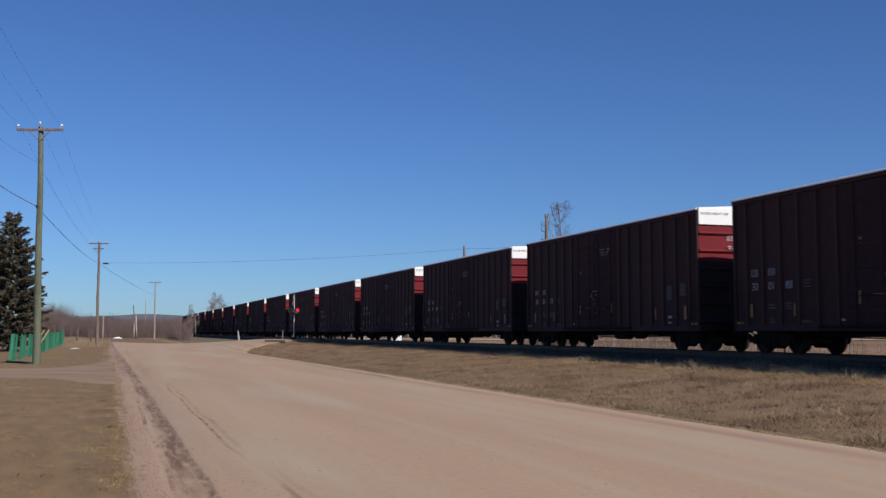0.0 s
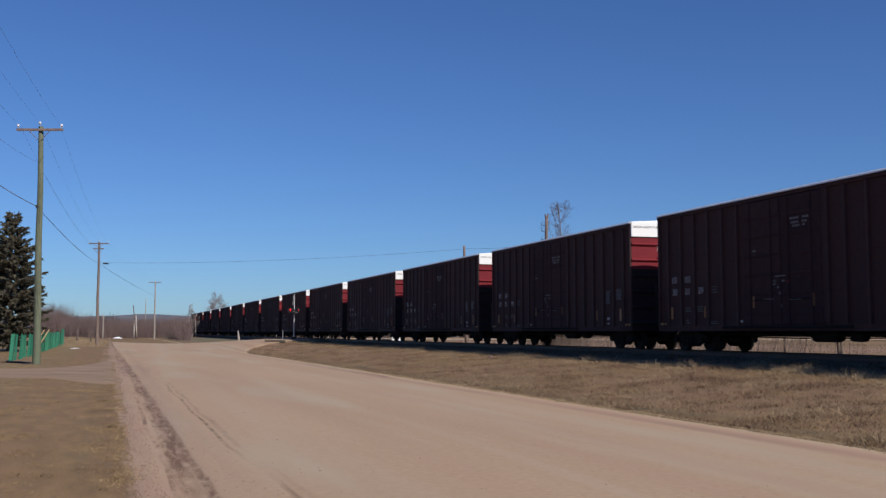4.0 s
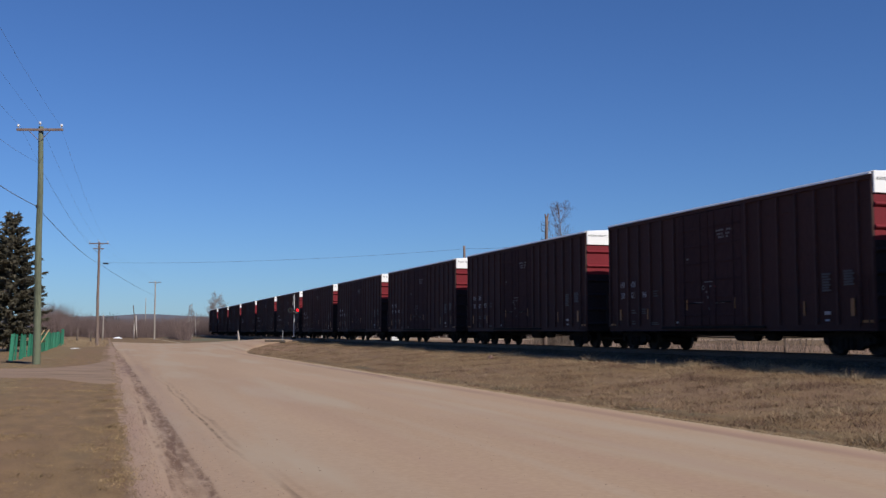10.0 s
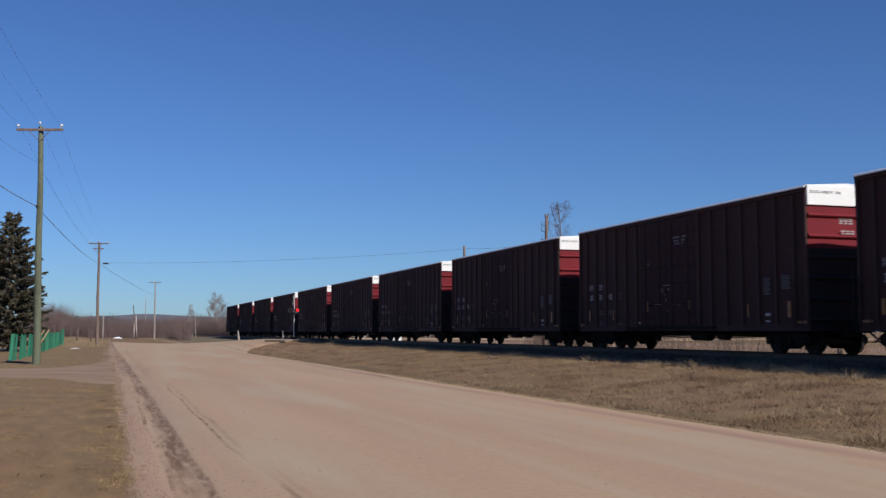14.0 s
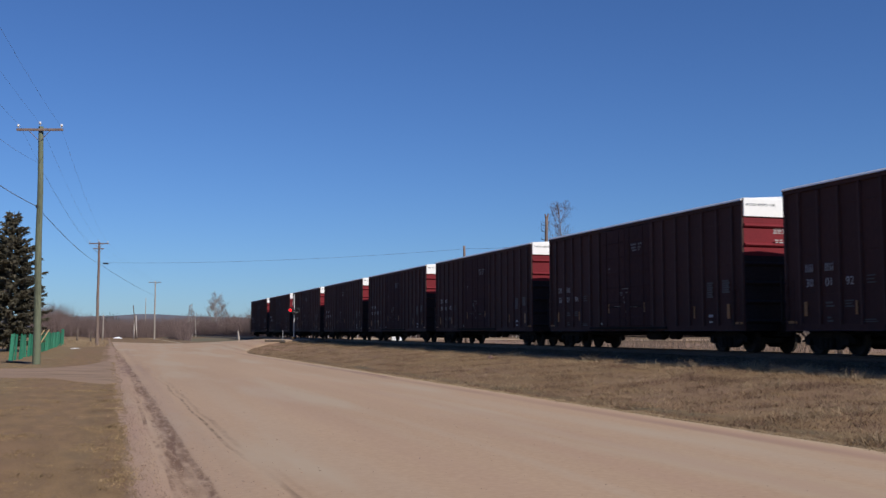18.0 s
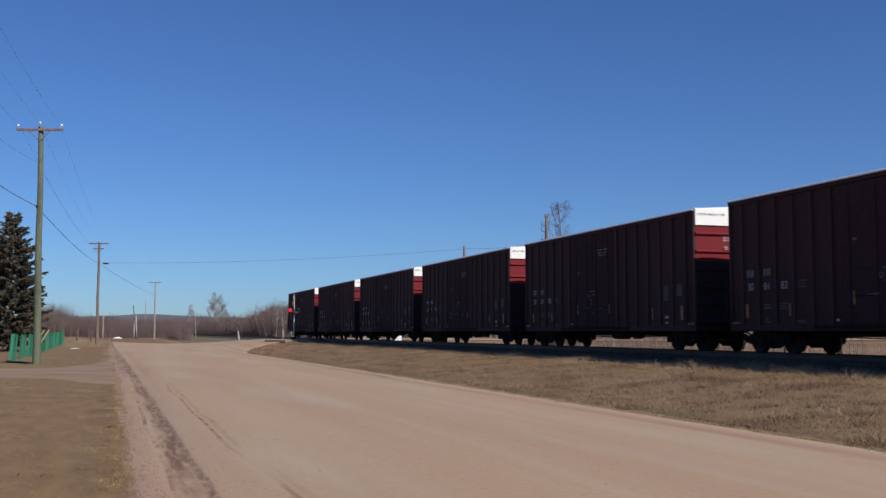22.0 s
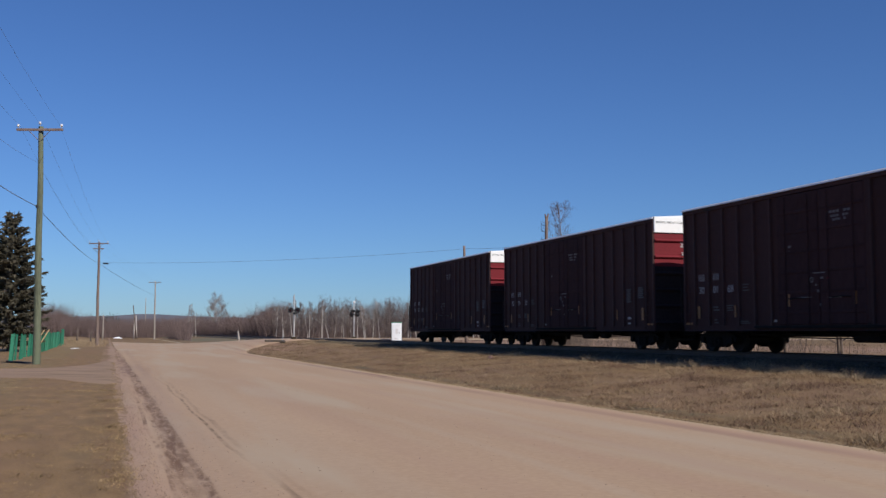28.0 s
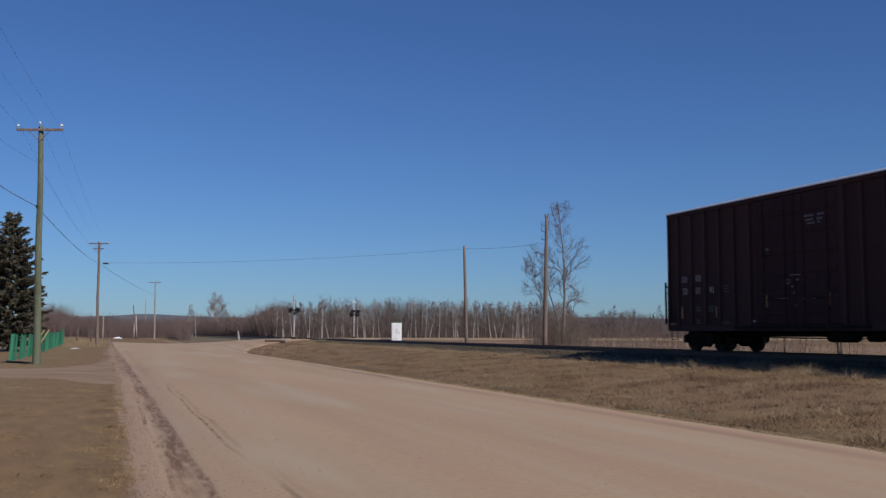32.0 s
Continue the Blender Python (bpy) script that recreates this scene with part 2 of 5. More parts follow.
RAWWOOD = material("raw_stake", (0.42, 0.29, 0.15), (0.58, 0.42, 0.23), 0.8, 2.0, 16.0, 0.2, 0.004)
PALEPOLE = material("pale_pole_wood", (0.23, 0.2, 0.175), (0.37, 0.33, 0.29), 0.9, 1.5, 16.0, 0.5, 0.01, stretch=(4, 4, 0.3))
PALETWIG = material("pale_twigs", (0.14, 0.115, 0.105), (0.25, 0.215, 0.20), 0.95, 0.3, 3.0, 0.0, vary=0.2, island=True, local=False)
NEEDLE = material("spruce_needles", (0.038, 0.036, 0.022), (0.1, 0.085, 0.055), 0.85, 1.5, 8.0, 0.0, vary=0.35, island=True)
BARK = material("bark", (0.07, 0.05, 0.038), (0.17, 0.13, 0.105), 0.95, 1.5, 12.0, 0.4, 0.01, vary=0.2)
TWIG = material("twigs", (0.082, 0.062, 0.058), (0.15, 0.117, 0.11), 0.95, 0.3, 3.0, 0.0, vary=0.3, island=True, local=False)
BIRCH = material("birch_bark", (0.33, 0.3, 0.28), (0.52, 0.48, 0.45), 0.85, 2.0, 9.0, 0.2, 0.005, vary=0.2, patch=(0.06, 0.05, 0.045), patch_at=0.6, patch_scale=3.0)
GREYBARK = material("grey_bark", (0.10, 0.085, 0.078), (0.21, 0.185, 0.17), 0.9, 2.0, 14.0, 0.4, 0.008, vary=0.15)
BRUSH = material("brush", (0.088, 0.059, 0.055), (0.165, 0.118, 0.108), 0.95, 0.3, 3.0, 0.0, vary=0.35, island=True, local=False)
CONIFER = material("far_conifer", (0.015, 0.022, 0.015), (0.04, 0.05, 0.032), 0.9, 0.5, 3.0, 0.0, vary=0.3, island=True, local=False)
# blue of the distance haze is mixed into the hills' base colour
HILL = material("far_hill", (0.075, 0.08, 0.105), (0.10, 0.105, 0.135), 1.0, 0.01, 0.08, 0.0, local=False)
GALV = material("signal_post_paint", (0.28, 0.28, 0.285), (0.42, 0.42, 0.425), 0.5, 1.0, 12.0, 0.1, 0.003, metal=0.2)
BLACK = material("black_housing", (0.012, 0.012, 0.013), (0.022, 0.022, 0.024), 0.6, 1.0, 12.0, 0.0)
CABINET = material("cabinet_white", (0.74, 0.75, 0.77), (0.84, 0.85, 0.86), 0.45, 1.0, 9.0, 0.05, 0.003)
SHEDGREEN = material("cabinet_green", (0.03, 0.17, 0.10), (0.06, 0.25, 0.15), 0.6, 1.0, 9.0, 0.0)
SNOW = material("old_snow", (0.70, 0.72, 0.76), (0.86, 0.87, 0.90), 0.7, 1.0, 9.0, 0.4, 0.03)
MUD = material("mud", (0.10, 0.055, 0.045), (0.19, 0.115, 0.09), 0.9, 0.5, 7.0, 0.6, 0.03, local=False)
REDLIT = glow("red_lamp", (1.0, 0.006, 0.012), 3.0)


# ---- mesh tools ----
class Build:
    """Collects boxes, tubes and sweeps into one mesh."""

    def __init__(self):
        self.v, self.f = [], []

    def add(self, verts, faces):
        k = len(self.v)
        self.v.extend(tuple(v) for v in verts)
        self.f.extend(tuple(k + i for i in f) for f in faces)
        return self

    def box(self, c, s, m=None, taper=1.0):
        x, y, z = s[0] / 2, s[1] / 2, s[2] / 2
        vs = [Vector((i * x * (taper if k > 0 else 1), j * y * (taper if k > 0 else 1), k * z)) for k in (-1, 1) for j in (-1, 1) for i in (-1, 1)]
        vs = [(m @ v if m else v) + Vector(c) for v in vs]
        return self.add(vs, [(0, 2, 3, 1), (4, 5, 7, 6), (0, 1, 5, 4), (2, 6, 7, 3), (0, 4, 6, 2), (1, 3, 7, 5)])

    def bevel_box(self, c, s, b=0.02):
        """A box with its twelve edges cut, in the axes of its thing."""
        vs, h = [], [k / 2 for k in s]
        for k in (-1, 1):
            for j in (-1, 1):
                for i in (-1, 1):
                    g = (i, j, k)
                    for a in range(3):
                        vs.append(tuple(c[q] + g[q] * (h[q] if q == a else h[q] - b) for q in range(3)))
        idx = lambda i, j, k, a: 3 * ((i > 0) + 2 * (j > 0) + 4 * (k > 0)) + a
        fs = []
        for a in range(3):
            o1, o2 = (a + 1) % 3, (a + 2) % 3
            for sg in (-1, 1):
                ring = []
                for p1, p2 in ((-1, -1), (1, -1), (1, 1), (-1, 1)):
                    g = [0, 0, 0]
                    g[a], g[o1], g[o2] = sg, p1, p2
                    ring.append(idx(*g, a))
                fs.append(tuple(ring if sg > 0 else ring[::-1]))
        for a in range(3):
            o1, o2 = (a + 1) % 3, (a + 2) % 3
            for s1 in (-1, 1):
                for s2 in (-1, 1):
                    lo, hi = [0, 0, 0], [0, 0, 0]
                    lo[a], hi[a] = -1, 1
                    lo[o1] = hi[o1] = s1
                    lo[o2] = hi[o2] = s2
                    ring = [idx(*lo, o1), idx(*hi, o1), idx(*hi, o2), idx(*lo, o2)]
                    fs.append(tuple(ring[::-1] if s1 * s2 > 0 else ring))
        for k in (-1, 1):
            for j in (-1, 1):
                for i in (-1, 1):
                    tri = [idx(i, j, k, q) for q in range(3)]
                    fs.append(tuple(tri if i * j * k > 0 else tri[::-1]))
        return self.add(vs, fs)

    def tube(self, pts, radii, seg=6, cap=True):
        pts = [Vector(q) for q in pts]
        n, verts = len(pts), []
        for i, q in enumerate(pts):
            t = (pts[min(i + 1, n - 1)] - pts[max(i - 1, 0)]).normalized()
            a = t.cross(Vector((0, 0, 1)) if abs(t.z) < 0.95 else Vector((1, 0, 0))).normalized()
            b = t.cross(a)
            r = radii[i] if isinstance(radii, (list, tuple)) else radii
            for k in range(seg):
                w = 2 * math.pi * k / seg
                verts.append(q + (a * math.cos(w) + b * math.sin(w)) * r)
        faces = [(i * seg + k, i * seg + (k + 1) % seg, (i + 1) * seg + (k + 1) % seg, (i + 1) * seg + k) for i in range(n - 1) for k in range(seg)]
        if cap:
            faces += [tuple(range(seg))[::-1], tuple((n - 1) * seg + k for k in range(seg))]
        return self.add(verts, faces)

    def spike(self, a, b, r):
        """A three-sided tapering twig."""
        a, b = Vector(a), Vector(b)
        t = b - a
        x = t.cross(Vector((0.3, 0.2, 1))).normalized() * r
        y = t.normalized().cross(x)
        return self.add([a + x, a - x * 0.5 + y * 0.87, a - x * 0.5 - y * 0.87, b], [(0, 1, 3), (1, 2, 3), (2, 0, 3)])

    def extrude(self, profile, a, b):
        """A closed profile of (y, z) points swept along x from a to b."""
        n = len(profile)
        vs = [(x, y, z) for x in (a, b) for y, z in profile]
        fs = [(i, (i + 1) % n, n + (i + 1) % n, n + i) for i in range(n)] + [tuple(range(n))[::-1], tuple(range(n, 2 * n))]
        return self.add(vs, fs)

    def mesh(self, name, mat, smooth=False):
        me = bpy.data.meshes.new(name)
        me.from_pydata(self.v, [], self.f)
        if mat:
            me.materials.append(mat)
        if smooth:
            me.polygons.foreach_set("use_smooth", [True] * len(me.polygons))
        me.update()
        return me


def thing(name, m, label, category, group="", kind=""):
    ob = new(name)
    ob.empty_display_size = 0.2
    ob.matrix_basis = m
    return tagged(ob, label, category, group, kind)


def part(name, shape, mat, parent, label="", m=None, smooth=False):
    """Links a Build, or a mesh, as one mesh object under a thing or a part."""
    me = shape.mesh(name, mat, smooth) if isinstance(shape, Build) else shape
    ob = new(name, me)
    ob.parent = parent
    if m is not None:
        ob.matrix_basis = m
    if label:
        ob["label"] = label
    return ob


def whole(name, shape, mat, label, category, kind="", group="", m=None, smooth=False):
    """A thing that is one mesh."""
    ob = new(name, shape.mesh(name, mat, smooth) if isinstance(shape, Build) else shape)
    if m is not None:
        ob.matrix_basis = m
    return tagged(ob, label, category, group, kind)


def smooth01(x, a, b):
    t = min(max((x - a) / (b - a), 0.0), 1.0)
    return t * t * (3 - 2 * t)


LINE_TURN = math.degrees(math.atan2(-DIR.y, -DIR.x))      # local x: the way the train runs


def on_line(p, u, z=0.0, turn=0.0):
    q = at(p, u, z)
    return pose(q.x, q.y, q.z, 0, 0, LINE_TURN + turn)


# ---- ground ----
def hum(p, u, s):
    return noise.noise(Vector((p * s, u * s, 3.7)))


def road_right(u):
    """The road's right edge: it flares into the crossing and swings back behind it."""
    if u < 72:
        return 10.06 + 0.08 * hum(0, u, 0.25)
    if u < 101:
        return 10.06 + 9.64 * (1 - math.sqrt(max(0.0, 1 - ((u - 72) / 29) ** 2)))
    if u < 114:
        return 19.7
    if u < 125:
        return 19.7 - 6.1 * (u - 114) / 11
    return max(13.6 - 12.8 * (u - 125) / 38, 0.5)


def road_left(u):
    """The road's left edge, which draws in slowly."""
    return 0.22 + 0.005 * min(max(u, 0), 95)


def lift(p, u):
    """How far the road has climbed towards the crossing."""
    return 0.85 * smooth01(p, 6.0, 19.5) * smooth01(u, 78, 103) * (1 - smooth01(u, 112, 150) * 0.4)


def ground_z(p, u):
    z = 0.0
    if p > 9.6:
        z = 0.50 * smooth01(p, 9.6, 18.2) + (0.05 * hum(p, u, 0.5) + 0.035 * hum(p, u, 1.3)) * smooth01(p, 9.6, 11)
        if p > 25:
            z = 0.52 + 0.06 * hum(p, u, 0.1)
    elif p < -0.3:
        z = 0.05 * smooth01(-p, 0.3, 2.0) + 0.012 * hum(p, u, 0.4) * smooth01(-p, 0.3, 1.0) + 0.32 * smooth01(-p, 3.5, 7) * smooth01(u, 60, 115)
    near_cross = smooth01(u, 90, 101) * (1 - smooth01(u, 114, 126))
    if near_cross > 0 and p > 5:
        z = max(z, z + (lift(p, u) - 0.06 - z) * near_cross) if p < 26 else z + 0.2 * near_cross * (1 - smooth01(p, 26, 60))
    if road_left(u) - 0.1 <= p and u < 164 and u > -70 and p < road_right(u) + 0.1:
        z = min(z, lift(p, u) - 0.02 - 0.08 * smooth01(p - road_left(u), 0.2, 0.5))
    return z


def steps(*spans):
    out = []
    for a, b, n in spans:
        out += [a + (b - a) * i / n for i in range(n)]
    return out + [spans[-1][1]]


def sheet(ps, us, height):
    b = Build()
    n = len(us)
    vs = [at(p, u, height(p, u)) for p in ps for u in us]
    fs = [(i * n + j, (i + 1) * n + j, (i + 1) * n + j + 1, i * n + j + 1) for i in range(len(ps) - 1) for j in range(n - 1)]
    return b.add(vs, fs)


ground = whole("ground", sheet(steps((-4200, -200, 8), (-200, -30, 17), (-30, -0.4, 60), (-0.4, 1.2, 16), (1.2, 9.6, 12), (9.6, 19, 40), (19, 60, 28), (60, 300, 12), (300, 4200, 8)),
               steps((-2500, -100, 6), (-100, 0, 20), (0, 120, 200), (120, 180, 40), (180, 500, 16), (500, 4200, 8)), ground_z),
               GRASS, "dry tan winter grass over flat open ground", "ground", kind="structure", smooth=True)


def rut(p, u):
    """Wheel ruts in the soft left side of the road."""
    d = 0.0
    for c, w, k in ((0.9, 0.17, 0.05), (0.68, 0.07, 0.025), (1.68, 0.09, 0.018), (1.3, 0.14, 0.02)):
        c += 0.12 * hum(c, u, 0.12)
        d -= k * math.exp(-((p - c) / w) ** 2) * (0.6 + 0.6 * hum(c + 9, u, 0.5))
    return d


def road_sheet():
    b = Build()
    us = steps((-60, 4, 10), (4, 40, 260), (40, 60, 60), (60, 164, 90))
    frac = [0.0, 0.012, 0.03] + [0.05 + 0.25 * i / 26 for i in range(26)] + [0.3 + 0.68 * i / 24 for i in range(24)] + [0.98, 1.0]
    n = len(frac)
    vs = []
    for u in us:
        lo, hi = road_left(u) + 0.1 * hum(4, u, 0.3) + 0.06 * hum(8, u, 1.1) + 0.03 * hum(2, u, 3.1), road_right(u)
        for f in frac:
            p = lo + (hi - lo) * f
            crown = 0.06 * math.sin(math.pi * min(max(f, 0), 1))
            z = lift(p, u) + crown + 0.004 * hum(p, u, 1.3) + rut(p, u) * (1 - smooth01(u, 80, 110))
            if f in (0.0, 1.0):
                z -= 0.09 if f else 0.035
            vs.append(at(p, u, z))
    fs = [(i * n + j, i * n + j + 1, (i + 1) * n + j + 1, (i + 1) * n + j) for i in range(len(us) - 1) for j in range(n - 1)]
    return b.add(vs, fs)


road = whole("road", road_sheet(), DIRT, "wide pinkish tan dirt road with muddy ruts", "road", kind="structure", smooth=True)
far_road = whole("road_beyond_crossing", sheet(steps((23.6, 40, 8), (40, 170, 20)), steps((101, 114, 6)),
                 lambda p, u: 0.85 - 0.2 * smooth01(p, 24, 60) + (-0.05 if u in (101, 114) else 0.05)), DIRT,
                 "pinkish dirt road beyond the railway crossing", "road", kind="structure", smooth=True)


def driveway_sheet():
    """Widens like a trumpet where it meets the road."""
    ps = steps((-45, -6, 30), (-6, 0.35, 50))
    n = 24
    vs = []
    for p in ps:
        f = smooth01(p, -3.2, 0.35)
        lo, hi = 36.4 - 4.8 * f ** 2.2 + 0.4 * hum(p, 3, 0.8), 46.7 + 13.0 * f ** 2.4 + 0.5 * hum(p, 9, 0.8)
        for i in range(n + 1):
            u = lo + (hi - lo) * i / n
            edge = min(i, n - i)
            z = ground_z(min(p, -0.4), u) + 0.014 * min(edge, 2) - (0.05 if edge == 0 else 0.0) + 0.008 * hum(p, u, 1.0) - 0.03 * smooth01(p, 0.0, 0.35)
            vs.append(at(p, u, z))
    m = n + 1
    fs = [(i * m + k, (i + 1) * m + k, (i + 1) * m + k + 1, i * m + k + 1) for i in range(len(ps) - 1) for k in range(n)]
    return Build().add(vs, fs)


driveway = whole("driveway", driveway_sheet(), DRIVE, "worn dirt driveway across the grass", "driveway", kind="structure", smooth=True)

# ---- railway ----
bed = Build()
prof = [(18.0, 0.38), (18.9, 0.58), (19.75, 0.70), (21.68, 0.71), (23.6, 0.70), (24.5, 0.58), (25.4, 0.38)]
bus = steps((-140, 10, 30), (10, 100, 180), (100, 460, 90))
bed.add([at(p + 0.1 * hum(p, u, 0.6), u, z + 0.04 * hum(p, u, 2.5)) for u in bus for p, z in prof],
        [(i * 7 + j, i * 7 + j + 1, (i + 1) * 7 + j + 1, (i + 1) * 7 + j) for i in range(len(bus) - 1) for j in range(6)])
ballast = whole("ballast", bed, BALLAST, "grey crushed stone ballast bed under the track", "ballast", kind="structure", smooth=True)
track = thing("railway_track", on_line(TRACK, 0, 0), "single railway track of rusty steel rails on dark wooden ties", "railway")
for side in (-1, 1):
    y, z = side * 0.7525, RAIL
    rp = [(y - 0.037, z - 0.004), (y - 0.03, z), (y + 0.03, z), (y + 0.037, z - 0.004), (y + 0.036, z - 0.04), (y + 0.009, z - 0.055), (y + 0.009, z - 0.15), (y + 0.07, z - 0.17), (y + 0.07, z - 0.182), (y - 0.07, z - 0.182), (y - 0.07, z - 0.17), (y - 0.009, z - 0.15), (y - 0.009, z - 0.055), (y - 0.036, z - 0.04)]
    part("rail", Build().extrude(rp, -460, 140), RAILSTEEL, track)
for side in (-1, 0, 1):
    w = 1.36 if side == 0 else 0.6
    y = side * (0.83 + w / 2)
    whole("crossing_panel", Build().bevel_box((0, 0, 0), (13.0, w, 0.16), 0.015), TIE, "dark timber panel of the level crossing", "crossing panel",
          kind="structure", m=on_line(TRACK + y, 107.5, RAIL - 0.085))


# ---- boxcars ----
# Local x runs forward, the near side is -y, z = 0 is the top of rail; a is the distance from the rearmost post's datum, BACK ahead of the rear end.
BODY, HALF_W, TOP, SILL, PITCH = 15.64, 1.56, 5.205, 0.75, 17.8
HALF, BACK = BODY / 2, 0.06
POSTS = [0.0, 0.66, 1.54, 2.43, 3.31, 4.2, 5.08] + [9.62, 10.38, 11.3, 12.2, 13.1, 14.02, 14.94, 15.52]
DOORS = ((5.46, 7.44), (7.44, 9.42))


def words(text, height, mat, name):
    """Built-in font, as a flat mesh that reads along x in the xz plane, facing -y; its lower left corner is the origin."""
    cu = bpy.data.curves.new(name, "FONT")
    cu.body, cu.size, cu.extrude = text, height / 0.73, 0.002
    ob = bpy.data.objects.new(name, cu)
    me = bpy.data.meshes.new_from_object(ob)
    me.transform(Matrix.Rotation(math.pi / 2, 4, "X"))
    me.materials.clear()
    me.materials.append(mat)
    bpy.data.objects.remove(ob)
    return me


def hat(w=0.12, d=0.075):
    """An outside post: a pressed hat section from sill to roof rail."""
    b = Build()
    prof = [(-w / 2, 0), (-w / 3.2, -d), (w / 3.2, -d), (w / 2, 0)]
    vs = [(x, y, z) for z in (SILL + 0.16, TOP - 0.2) for x, y in prof]
    return b.add(vs, [(0, 1, 5, 4), (1, 2, 6, 5), (2, 3, 7, 6), (3, 0, 4, 7), (0, 3, 2, 1), (4, 5, 6, 7)])


def wheelset_mesh():
    b = Build()
    for s in (-1, 1):
        rings = [(0.0, 0.10), (0.0, 0.30), (-0.01, 0.36), (-0.03, 0.40), (-0.03, 0.465), (0.01, 0.455), (0.03, 0.425), (0.11, 0.415), (0.12, 0.37), (0.06, 0.33), (0.05, 0.14), (0.12, 0.11)]
        n = 28
        vs = [(r * math.cos(2 * math.pi * k / n), s * (0.71 + y), r * math.sin(2 * math.pi * k / n)) for y, r in rings for k in range(n)]
        b.add(vs, [(i * n + k, i * n + (k + 1) % n, (i + 1) * n + (k + 1) % n, (i + 1) * n + k) for i in range(len(rings) - 1) for k in range(n)])
    b.tube([(0, -1.08, 0), (0, -0.84, 0), (0, -0.8, 0), (0, 0.8, 0), (0, 0.84, 0), (0, 1.08, 0)], [0.07, 0.07, 0.1, 0.09, 0.07, 0.07], 10)
    return b.mesh("wheelset", WHEELSTEEL)


def side_frame():
    """A cast truck side frame: bowed top and bottom chords round the spring window, with journal boxes."""
    b = Build()
    outer = [(-1.12, 0.52), (-0.95, 0.62), (-0.5, 0.70), (0, 0.72), (0.5, 0.70), (0.95, 0.62), (1.12, 0.52), (1.10, 0.36), (0.7, 0.34), (0.42, 0.17), (-0.42, 0.17), (-0.7, 0.34), (-1.10, 0.36)]
    n = len(outer)
    vs = [(x, y, z) for y in (-0.09, 0.09) for x, z in outer]
    b.add(vs, [(i, (i + 1) % n, n + (i + 1) % n, n + i) for i in range(n)] + [tuple(range(n)), tuple(range(n, 2 * n))[::-1]])
    for x in (-0.86, 0.86):
        b.tube([(x, -0.18, 0.42), (x, 0.05, 0.42)], 0.12, 10)
    for x in (-0.22, 0, 0.22):
        b.tube([(x, -0.14, 0.22), (x, -0.14, 0.52)], 0.085, 8)
    return b.mesh("side_frame", UNDER)


CAR = {}


def shared(key, make):
    if key not in CAR:
        CAR[key] = make()
    return CAR[key]


